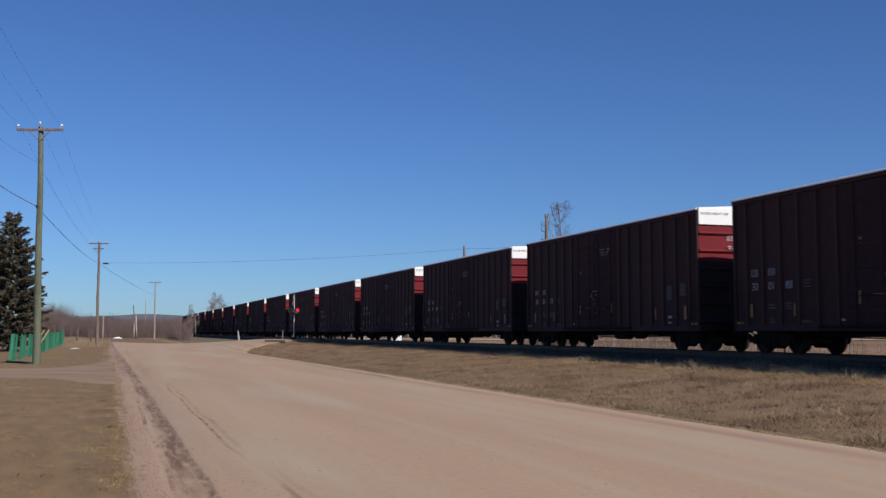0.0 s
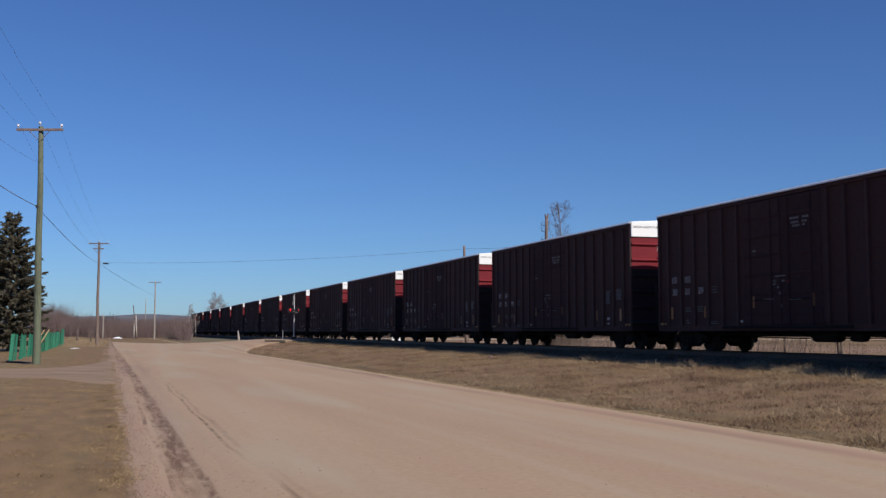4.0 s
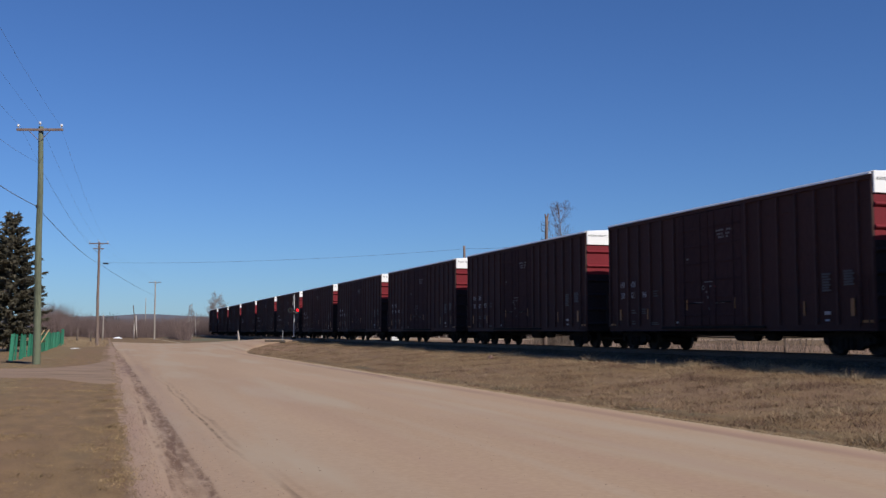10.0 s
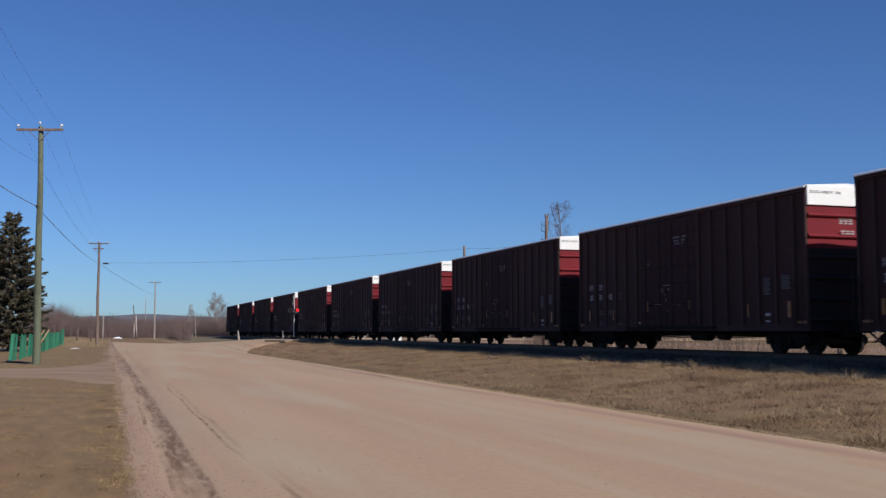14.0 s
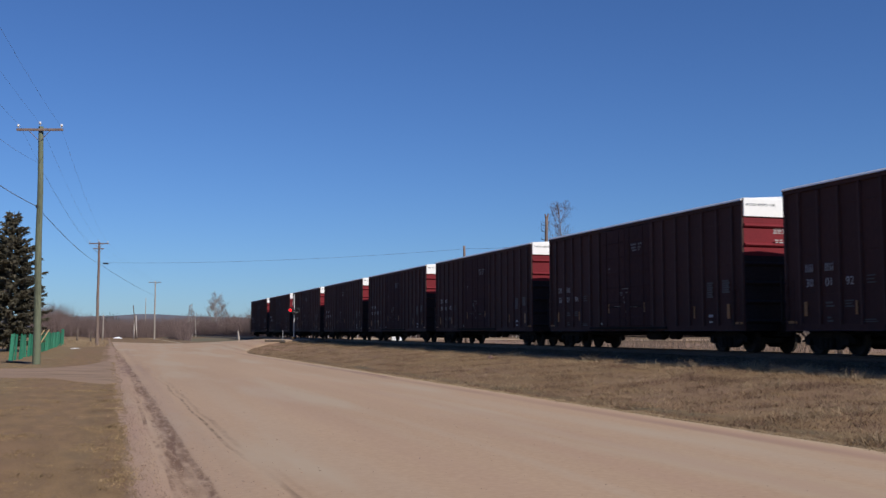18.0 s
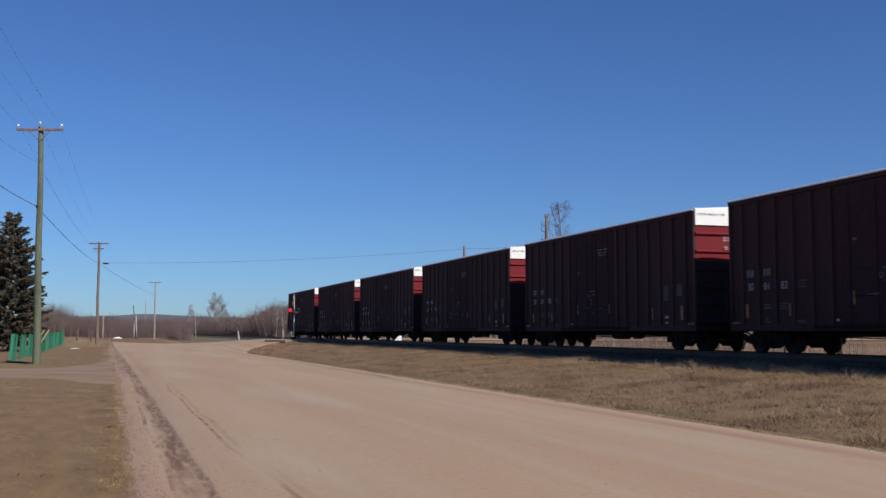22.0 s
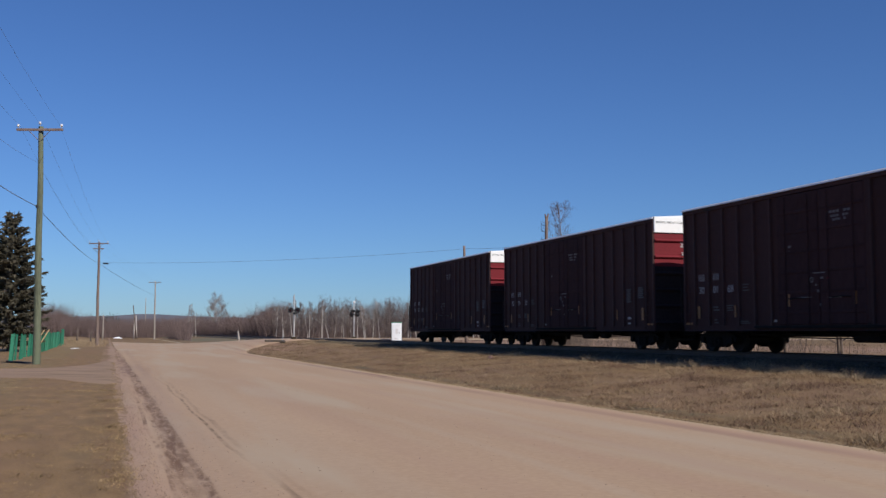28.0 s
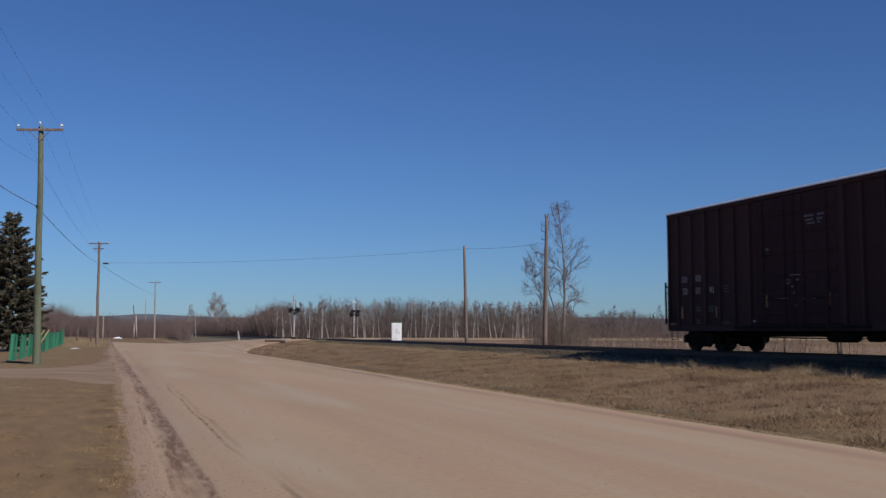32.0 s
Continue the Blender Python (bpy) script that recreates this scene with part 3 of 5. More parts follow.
def boxcar_parts(car):
    """All that the cars have alike."""
    def px(a):
        return a - HALF + BACK

    # shell: side sheets as bays between the posts
    for s in (-1, 1):
        turn = Matrix.Rotation(0 if s < 0 else math.pi, 4, "Z")
        edges = [-BACK] + POSTS[1:7] + [DOORS[0][0] - 0.01]
        bays = list(zip(edges[:-1], edges[1:])) + list(zip([DOORS[1][1] + 0.01] + POSTS[8:], POSTS[8:] + [BODY - BACK]))
        for a0, a1 in bays:
            if a1 - a0 < 0.15:
                continue
            w = a1 - a0
            key = ("bay", round(w, 2))

            def make():
                b = Build().box((0, 0.02, (SILL + TOP) / 2 + 0.02), (w - 0.004, 0.04, TOP - SILL - 0.3))
                for z in (1.86, 3.06, 4.46):
                    b.box((0, -0.008, z), (w - 0.13, 0.016, 0.05))
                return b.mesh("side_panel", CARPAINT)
            x = px((a0 + a1) / 2)
            part("side_panel", shared(key, make), None, car, m=turn @ pose(x if s < 0 else -x, -HALF_W + 0.04, 0))
        for a in POSTS:
            x = px(a)
            part("side_post", shared("post", lambda: hat().mesh("side_post", POSTPAINT)), None, car, m=turn @ pose(x if s < 0 else -x, -HALF_W + 0.04, 0))
        for a0, a1 in DOORS:
            def make_door():
                w, h = a1 - a0 - 0.03, TOP - SILL - 0.42
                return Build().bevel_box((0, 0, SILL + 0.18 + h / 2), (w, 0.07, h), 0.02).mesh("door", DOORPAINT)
            x = px((a0 + a1) / 2)
            door = part("door", shared("door", make_door), None, car, "sliding steel plug door", m=turn @ pose(x if s < 0 else -x, -HALF_W - 0.005, 0))
            for i in range(6):
                part("door_rib", shared("door_rib", lambda: Build().bevel_box((0, 0, 0), (1.8, 0.024, 0.09), 0.008).mesh("door_rib", DOORPAINT)), None, door, m=pose(0, -0.045, SILL + 0.55 + i * 0.62))
            for o in (-0.55, 0.55):
                part("lock_rod", shared("rod", lambda: Build().tube([(0, 0, SILL + 0.14), (0, 0, TOP - 0.3)], 0.016, 6).mesh("lock_rod", DOORPAINT)), None, door, m=pose(o, -0.07, 0))
            part("lock_handle", shared("handle", lambda: Build().tube([(-0.38, 0, 0), (0.0, -0.03, 0.02), (0.38, 0, 0.0)], 0.02, 6).mesh("lock_handle", UNDER)), None, door, m=pose(0, -0.085, 1.72))
        part("door_jamb", shared("jamb", lambda: Build().box((0, 0, (SILL + TOP) / 2), (0.15, 0.08, TOP - SILL - 0.44)).mesh("door_jamb", CARPAINT)), None, car, m=turn @ pose((9.492 - HALF + BACK) * (1 if s < 0 else -1), -HALF_W + 0.01, 0))
        part("inner_lining", shared("lining", lambda: Build().box((0, 0, (SILL + TOP) / 2), (BODY - 0.12, 0.03, TOP - SILL - 0.14)).mesh("inner_lining", UNDER)), None, car, m=turn @ pose(0, -HALF_W + 0.12, 0))
        part("sill", shared("sill", lambda: Build().extrude([(0, SILL - 0.02), (0, SILL + 0.19), (-0.05, SILL + 0.19), (-0.05, SILL + 0.02), (-0.09, SILL - 0.02)], -HALF, HALF).mesh("sill", CARPAINT)), None, car, m=turn @ pose(0, -HALF_W + 0.05, 0))
        part("roof_rail", shared("roof_rail", lambda: Build().extrude([(0.06, TOP - 0.22), (0.06, TOP - 0.015), (-0.035, TOP - 0.03), (-0.035, TOP - 0.22)], -HALF, HALF).mesh("roof_rail", CARPAINT)), None, car, m=turn @ pose(0, -HALF_W, 0))
        part("door_track", shared("door_track", lambda: Build().bevel_box((0, 0, 0), (6.4, 0.06, 0.09), 0.012).mesh("door_track", UNDER)), None, car, m=turn @ pose((7.44 - HALF + BACK) * (1 if s < 0 else -1), -HALF_W - 0.05, SILL + 0.11))
        # ladders and grab irons by the corners
        for end in (-1, 1):
            lad = part("ladder", shared("rails", lambda: Build().box((-0.2, 0, 1.55), (0.03, 0.02, 1.5)).box((0.2, 0, 1.55), (0.03, 0.02, 1.5)).mesh("ladder", CARPAINT)), None, car, m=turn @ pose(end * (HALF - 0.36), -HALF_W - 0.12, 0))
            for i in range(4):
                part("rung", shared("rung", lambda: Build().tube([(-0.2, 0, 0), (0.2, 0, 0)], 0.012, 5).mesh("rung", CARPAINT)), None, lad, m=pose(0, -0.02, 0.95 + 0.4 * i))
            part("step", shared("step", lambda: Build().tube([(-0.2, 0, SILL), (-0.19, 0, 0.42), (0.19, 0, 0.42), (0.2, 0, SILL)], 0.017, 5).mesh("step", UNDER)), None, car, m=turn @ pose(end * (HALF - 0.36), -HALF_W + 0.02, 0))
    # roof with its ribs
    part("roof", shared("roof", lambda: Build().extrude([(-HALF_W - 0.085, TOP - 0.10), (-HALF_W - 0.08, TOP - 0.082), (-HALF_W - 0.058, TOP - 0.05), (-HALF_W - 0.02, TOP - 0.018), (0, TOP + 0.09), (HALF_W + 0.02, TOP - 0.018), (HALF_W + 0.058, TOP - 0.05), (HALF_W + 0.08, TOP - 0.082), (HALF_W + 0.085, TOP - 0.10)], -HALF, HALF).mesh("roof", ROOF)), None, car, "pale galvanised roof")
    for i in range(13):
        part("roof_rib", shared("rib", lambda: Build().add([(x, y, z) for x in (-0.05, 0.05) for y, z in ((-HALF_W, TOP - 0.01), (0, TOP + 0.135), (HALF_W, TOP - 0.01), (HALF_W, TOP - 0.04), (0, TOP + 0.09), (-HALF_W, TOP - 0.04))],
             [(0, 1, 7, 6), (1, 2, 8, 7), (0, 5, 4, 1), (1, 4, 3, 2), (6, 7, 10, 11), (7, 8, 9, 10)]).mesh("roof_rib", ROOF)), None, car, m=pose(-HALF + 0.6 + i * 1.198, 0, 0))
    # ends: corrugated sheets, white at the top
    for end in (-1, 1):
        turn = Matrix.Rotation(0 if end > 0 else math.pi, 4, "Z")

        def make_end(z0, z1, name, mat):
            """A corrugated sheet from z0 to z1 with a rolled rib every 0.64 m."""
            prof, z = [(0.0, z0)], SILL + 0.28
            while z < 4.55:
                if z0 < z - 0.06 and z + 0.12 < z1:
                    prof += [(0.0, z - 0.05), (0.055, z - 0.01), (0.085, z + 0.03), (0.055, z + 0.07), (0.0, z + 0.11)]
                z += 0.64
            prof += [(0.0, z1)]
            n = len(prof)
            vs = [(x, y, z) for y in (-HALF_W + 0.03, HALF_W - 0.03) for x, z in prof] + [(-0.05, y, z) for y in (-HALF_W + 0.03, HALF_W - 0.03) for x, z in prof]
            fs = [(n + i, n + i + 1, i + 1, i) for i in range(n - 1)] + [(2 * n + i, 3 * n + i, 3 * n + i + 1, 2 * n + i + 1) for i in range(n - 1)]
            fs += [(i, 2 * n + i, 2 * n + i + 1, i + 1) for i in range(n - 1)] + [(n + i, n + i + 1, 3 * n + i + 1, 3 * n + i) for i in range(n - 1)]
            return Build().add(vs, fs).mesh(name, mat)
        # unseen rear ends are brown to keep bounced light out of the gap
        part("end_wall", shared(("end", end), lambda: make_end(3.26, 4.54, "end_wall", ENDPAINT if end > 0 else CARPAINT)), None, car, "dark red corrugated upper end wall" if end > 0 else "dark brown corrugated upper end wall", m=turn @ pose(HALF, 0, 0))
        # near-black sheet below the shadow line: shade between the cars painted in
        part("lower_end_wall", shared("low_end", lambda: make_end(SILL - 0.02, 3.258, "lower_end_wall", SHADED_END)), None, car, "corrugated lower end wall, darkened for the shadow of the car ahead", m=turn @ pose(HALF, 0, 0))
        head = part("end_header", shared(("header", end), lambda: Build().bevel_box((0, 0, (TOP + 4.58) / 2 - 0.01), (0.07, 2 * HALF_W - 0.02, TOP - 4.58), 0.012).mesh("end_header", WHITE if end > 0 else CARPAINT)), None, car, "white painted end header with black lettering" if end > 0 else "plain brown end header", m=turn @ pose(HALF + 0.02, 0, 0))
        if end > 0:
            part("warning_lettering", shared("warn", lambda: words("EXCESS  HEIGHT  CAR", 0.085, BLACKINK, "warning_lettering")), None, head, m=pose(0.04, -HALF_W + 0.09, TOP - 0.27, 0, 0, 90))["kind"] = "stuff"
        for k, (z, n, w0) in enumerate(((4.19, 3, 0.3), (3.79, 2, 0.3))):
            def bars():
                b = Build()
                for i in range(n):
                    for j in range(3):
                        b.box((0.0, -0.18 + j * 0.18, z - i * 0.075), (0.006, 0.15 - 0.04 * ((i + j) % 2), 0.045))
                return b.mesh("end_stencil", LETTER)
            part("end_stencil", shared(("bars", k), bars), None, car, "white stencilled lines", m=turn @ pose(HALF + (0.009 if k == 0 else 0.088), -0.12, 0))["kind"] = "stuff"
        # brake-step ladder on the end, coupler, draft gear
        el = part("end_ladder", shared("erails", lambda: Build().box((0, -0.2, 1.78), (0.06, 0.05, 1.58)).box((0, 0.2, 1.78), (0.06, 0.05, 1.58)).box((-0.09, 0.17, 1.15), (0.16, 0.03, 0.05)).box((-0.09, 0.17, 2.4), (0.16, 0.03, 0.05)).box((-0.09, -0.2, 1.15), (0.16, 0.03, 0.05)).box((-0.09, -0.2, 2.4), (0.16, 0.03, 0.05)).mesh("end_ladder", UNDER)), None, car, m=turn @ pose(HALF + 0.15, HALF_W - 0.17, 0))
        for i in range(4):
            part("rung", shared("erung", lambda: Build().tube([(0, -0.2, 0), (0, 0.2, 0)], 0.014, 5).mesh("rung", UNDER)), None, el, m=pose(0.02, 0, 1.1 + 0.42 * i))
        part("coupler", shared("coupler", lambda: Build().bevel_box((0.28, 0, 0.84), (0.8, 0.34, 0.34), 0.03).bevel_box((0.86, 0.03, 0.84), (0.5, 0.26, 0.22), 0.04).bevel_box((1.04, -0.12, 0.84), (0.16, 0.12, 0.30), 0.03).mesh("coupler", UNDER)), None, car, m=turn @ pose(HALF - 0.06, 0, 0))
        part("air_hose", shared("hose", lambda: Build().tube([(0.3, 0.4, 0.72), (0.6, 0.38, 0.55), (0.85, 0.3, 0.42), (1.05, 0.2, 0.40)], 0.03, 6).mesh("air_hose", UNDER)), None, car, m=turn @ pose(HALF - 0.05, 0, 0))
        # truck
        tr = part("truck", shared("bolster", lambda: Build().bevel_box((0, 0, 0.58), (0.4, 2.2, 0.26), 0.03).bevel_box((0, 0, 0.78), (0.7, 0.7, 0.16), 0.03).mesh("truck", UNDER)), None, car, m=turn @ pose(HALF - (1.7 if end > 0 else 1.36), 0, 0))
        for s in (-1, 1):
            part("side_frame", shared("frame", side_frame), None, tr, m=pose(0, s * 1.0, 0, 0, 0, 0 if s < 0 else 180))
        for x in (-0.86, 0.86):
            part("wheelset", shared("wheelset", wheelset_mesh), None, tr, m=pose(x, 0, 0.418))
    # underframe
    part("center_sill", shared("csill", lambda: Build().bevel_box((0, 0, 0.72), (BODY - 0.1, 0.5, 0.34), 0.02).mesh("center_sill", UNDER)), None, car)
    part("floor_pan", shared("floor", lambda: Build().box((0, 0, 0.92), (BODY - 0.06, 2 * HALF_W - 0.1, 0.1)).mesh("floor_pan", UNDER)), None, car)
    for x in (-4.6, -2.6, -0.9, 0.9, 2.6, 4.6):
        part("cross_bearer", shared("bearer", lambda: Build().add([(dx, y, z) for dx in (-0.05, 0.05) for y, z in ((-1.45, 0.76), (-0.3, 0.56), (0.3, 0.56), (1.45, 0.76), (1.45, 0.93), (-1.45, 0.93))],
             [(0, 1, 2, 3, 4, 5), (11, 10, 9, 8, 7, 6)] + [(i, 6 + i, 6 + (i + 1) % 6, (i + 1) % 6) for i in range(6)]).mesh("cross_bearer", UNDER)), None, car, m=pose(x, 0, 0))
    part("air_tank", shared("tank", lambda: Build().tube([(-0.62, 0, 0), (-0.55, 0, 0), (0.55, 0, 0), (0.62, 0, 0)], [0.10, 0.19, 0.19, 0.10], 12).mesh("air_tank", UNDER)), None, car, m=pose(0.9, -0.85, 0.58))
    part("brake_cylinder", shared("bcyl", lambda: Build().tube([(-0.3, 0, 0), (0.2, 0, 0), (0.28, 0, 0)], [0.17, 0.17, 0.1], 12).mesh("brake_cylinder", UNDER)), None, car, m=pose(2.2, -0.75, 0.58))
    part("brake_rod", shared("brod", lambda: Build().tube([(-5.0, 0, 0.56), (-1.5, 0.02, 0.50), (1.0, 0, 0.50), (5.0, 0, 0.56)], 0.022, 6).mesh("brake_rod", UNDER)), None, car, m=pose(0, -0.35, 0))
    part("train_pipe", shared("tpipe", lambda: Build().tube([(-7.4, 0, 0.70), (-4.0, 0.0, 0.62), (4.0, 0.02, 0.63), (7.4, 0, 0.70)], 0.025, 6).mesh("train_pipe", UNDER)), None, car, m=pose(0, -1.0, 0))
    # side markings of the near side
    face = -HALF_W - 0.006
    def marks(key, boxes, mat, name, label, out=0.0):
        def make():
            b = Build()
            for a0, a1, z0, z1 in boxes:
                b.box((px((a0 + a1) / 2), 0, (z0 + z1) / 2), (a1 - a0, 0.006, z1 - z0))
            return b.mesh(name, mat)
        part(name, shared(key, make), None, car, label, m=pose(0, face + 0.003 - out, 0))["kind"] = "stuff"
    def lines(a0, a1, z0, z1, n, fill=0.55):
        h = (z1 - z0) / n
        return [(a0, a1 - 0.07 * (i % 2), z0 + i * h, z0 + i * h + h * fill) for i in range(n)]
    marks("owner", [(a + d, a + d + 0.03, 2.50, 2.74) for a in (0.92, 1.12, 1.82, 2.02) for d in (0.0, 0.095)], LETTER, "owner_mark", "white owner mark in plain bars")
    marks("dims", lines(1.80, 2.16, 1.44, 1.64, 2) + lines(2.62, 2.98, 1.42, 1.66, 3) + lines(1.85, 2.1, 1.0, 1.2, 2), FAINT, "dimension_stencil", "faded white stencilled lines")
    marks("plate", lines(3.54, 3.88, 2.07, 2.36, 3, 0.4) + lines(3.40, 3.92, 0.98, 1.10, 2), FAINT, "test_stencil", "faded white stencilled lines")
    marks("load", lines(13.36, 13.74, 1.90, 2.46, 7, 0.75) + lines(14.30, 14.74, 2.04, 2.50, 6, 0.8), FAINT, "service_stencil", "faded white stencilled lines")
    marks("card", [(13.44, 13.70, 1.21, 1.31), (5.2, 5.33, 1.02, 1.09), (13.46, 13.66, 1.02, 1.08)], LETTER, "route_card", "small white route card")
    marks("high", [(a0 + k * st, a0 + k * st + w, z0, z0 + 0.07) for a0, st, w, n, z0 in ((7.96, 0.155, 0.11, 6, 4.19), (8.02, 0.13, 0.085, 6, 4.06), (8.1, 0.12, 0.08, 5, 3.95)) for k in range(n) if k != 3], DIM, "door_stencil", "faded white lines on the door", 0.041)
    marks("dm", [(7.17, 7.70, 2.45, 2.485), (7.26, 7.42, 1.88, 1.97), (7.26, 7.34, 2.08, 2.14), (6.5, 7.05, 1.74, 1.765), (7.81, 8.4, 1.70, 1.725), (7.45, 7.48, 1.47, 1.56), (6.03, 6.16, 3.31, 3.38), (6.06, 6.12, 3.18, 3.22), (7.5, 7.62, 2.28, 2.34)], DIM, "door_scrape", "pale stencils and scrapes on the door", 0.041)
    marks("yellow", [(0.82, 0.96, 1.18, 1.62), (14.56, 14.72, 1.16, 1.66)], YELLOW, "reflector_strip", "yellow reflector strip")
    marks("yellow2", [(3.05, 3.13, 1.2, 1.6), (12.48, 12.55, 1.19, 1.63)], YELLOW, "reflector_strip", "worn yellow reflector strip")
    ring = shared("ring", lambda: Build().add([(rr * math.cos(6.2832 * k / 14), 0, rr * math.sin(6.2832 * k / 14)) for rr in (0.055, 0.09) for k in range(14)], [(k, (k + 1) % 14, 14 + (k + 1) % 14, 14 + k) for k in range(14)]).mesh("door_ring", DIM))
    part("door_ring", ring, None, car, "white ring mark", m=pose(px(7.11), face - 0.043, 2.27))
    part("door_tag", shared("tag", lambda: Build().tube([(0, 0, 0), (0, -0.012, 0)], 0.045, 12).mesh("door_tag", ENDPAINT)), None, car, "small round red tag", m=pose(px(7.84), face - 0.036, 2.29))
    marks("gold", [(0.1, 0.5, 0.96, 1.04), (15.08, 15.5, 0.96, 1.04)], YELLOW, "sill_stripe", "worn yellow stripe on the sill", 0.036)
    marks("yellow3", [(5.97, 6.05, 1.49, 1.96), (8.94, 9.02, 1.5, 1.95)], YELLOW, "reflector_strip", "worn yellow reflector strip", 0.041)


NUMBERS = ("91", "33", "68", "95", "98", "82", "94", "92", "90", "93", "96", "97", "99", "89", "35", "88")
cars = []
first_car = thing("boxcar", on_line(TRACK, 26, RAIL), "brown high-cube boxcar with outside posts and double doors", "freight car", "boxcars of the train")
boxcar_parts(first_car)
cars = [first_car] + [copy_thing(first_car, on_line(TRACK, 26 - PITCH * k, RAIL)) for k in range(1, len(NUMBERS))]
for car, last in zip(cars, NUMBERS):
    for text, a in (("30", 0.92), ("01", 1.80), (last, 2.67)):
        part("car_number", shared(("no", text), lambda: words(text, 0.255, LETTER, "car_number")), None, car, m=pose(a - HALF + BACK, -HALF_W - 0.004, 2.06))


# ---- poles and wires ----
def insulator(parent, x, y, z):
    b = Build()
    rings = [(0.0, 0.025), (0.04, 0.03), (0.05, 0.07), (0.09, 0.075), (0.10, 0.05), (0.13, 0.055), (0.15, 0.03), (0.155, 0.005)]
    n = 10
    b.add([(r * math.cos(6.2832 * k / n), r * math.sin(6.2832 * k / n), h) for h, r in rings for k in range(n)],
          [(i * n + k, i * n + (k + 1) % n, (i + 1) * n + (k + 1) % n, (i + 1) * n + k) for i in range(len(rings) - 1) for k in range(n)])
    part("insulator", b, CERAMIC, parent, "white ceramic insulator", m=pose(x, y, z), smooth=True)


def utility_pole(m, height, lean, label, mat, arms=((0.0, 2.25),), r0=0.19, r1=0.115, pins=(-0.98, 0.0, 0.98)):
    pole = thing("utility_pole", m, label, "utility pole", "poles along the road")
    b = Build()
    pts = [(lean * h / height + 0.015 * math.sin(h * 0.9), 0.01 * math.sin(h * 1.7), h) for h in [-0.3] + [height * i / 14 for i in range(15)]]
    b.tube(pts, [r0 * 1.03] + [r0 + (r1 - r0) * i / 14 for i in range(15)], 12)
    part("shaft", b, mat, pole, smooth=True)
    for drop, w in arms:
        z = height - 0.18 - drop
        arm = part("crossarm", Build().bevel_box((0, 0, 0), (w, 0.09, 0.115), 0.008), BROWNPOLE, pole, "weathered wooden crossarm", m=pose(lean, -r1 - 0.045, z))
        for s in (-1, 1):
            part("arm_brace", Build().tube([(lean + s * 0.55, -r1 - 0.09, z - 0.02), (lean + s * 0.02, -r1 - 0.02, z - 0.55)], 0.016, 5), BROWNPOLE, pole)
        if drop == 0.0:
            for px_ in pins:
                part("pin", Build().tube([(0, 0, 0), (0, 0, 0.14)], 0.014, 5), GALV, arm, m=pose(px_ * w / 2.1, 0, 0.05 if px_ else 0.16))
                insulator(arm, px_ * w / 2.1, 0, 0.12 if px_ else 0.24)
    part("cable_clamp", Build().bevel_box((0, 0, 0), (0.1, 0.14, 0.14), 0.02), BLACK, pole, m=pose(lean * 0.6 - 0.06, -r0, height * 0.66))
    return pole


def arm_point(p, u, height, lean, x, up=0.0):
    """A point on a pole's crossarm, x along the arm."""
    q = at(p, u)
    return Vector((q.x + lean + x, q.y - 0.1, height + up))


P0 = (-6.52, -20.7, 11.6, 0.1)
P1 = (-3.19, 52.27, 11.55, -0.13)
P2 = (-1.15, 124.57, 12.05, -0.03)
P3 = (9.39, 222.17, 12.2, -0.05)


def upright(p, u, z=0.0):
    q = at(p, u, z)
    return pose(q.x, q.y, q.z)


utility_pole(upright(*P1[:2]), P1[2], P1[3], "tall weathered greenish wooden pole with one crossarm", POLEWOOD)
utility_pole(upright(*P0[:2]), P0[2], P0[3], "tall weathered wooden pole beside the road", POLEWOOD)
utility_pole(upright(*P2[:2]), P2[2], P2[3], "tall brown wooden pole with two crossarms", BROWNPOLE, arms=((0.0, 2.3), (0.6, 1.3)))
utility_pole(upright(*P3[:2]), P3[2], P3[3], "tall pale wooden pole with one crossarm", PALEPOLE, arms=((0.0, 2.6),))


def wire(a, b, sag, r, name="overhead_wire", label="thin dark overhead wire between poles", n=18):
    pts = [a + (b - a) * (i / n) - Vector((0, 0, 4 * sag * (i / n) * (1 - i / n))) for i in range(n + 1)]
    return whole(name, Build().tube(pts, r, 5), WIRE, label, "wire", group="overhead wires")


for x, up in ((-0.98, 0.0), (0.0, 0.12), (0.98, 0.0)):
    chain = [arm_point(*P, x, up) for P in (P0, P1, P2, P3)]
    for (a, b), s in zip(zip(chain[:-1], chain[1:]), (1.2, 0.7, 0.8)):
        wire(a, b, s, 0.004)


def clamp_point(P, f):
    q = at(*P[:2])
    return Vector((q.x + P[3] * f - 0.06, q.y - 0.2, P[2] * f))


for a, b, s in ((clamp_point(P0, 0.66), clamp_point(P1, 0.66), 1.2), (clamp_point(P1, 0.66), clamp_point(P2, 0.80), 0.35), (clamp_point(P2, 0.80), clamp_point(P3, 0.76), 0.3)):
    wire(a, b, s, 0.018, label="black telephone cable between poles")
wire(clamp_point(P0, 0.845), clamp_point(P1, 0.845), 2.0, 0.005)
wire(clamp_point(P1, 0.845), clamp_point(P2, 0.9), 0.6, 0.005)


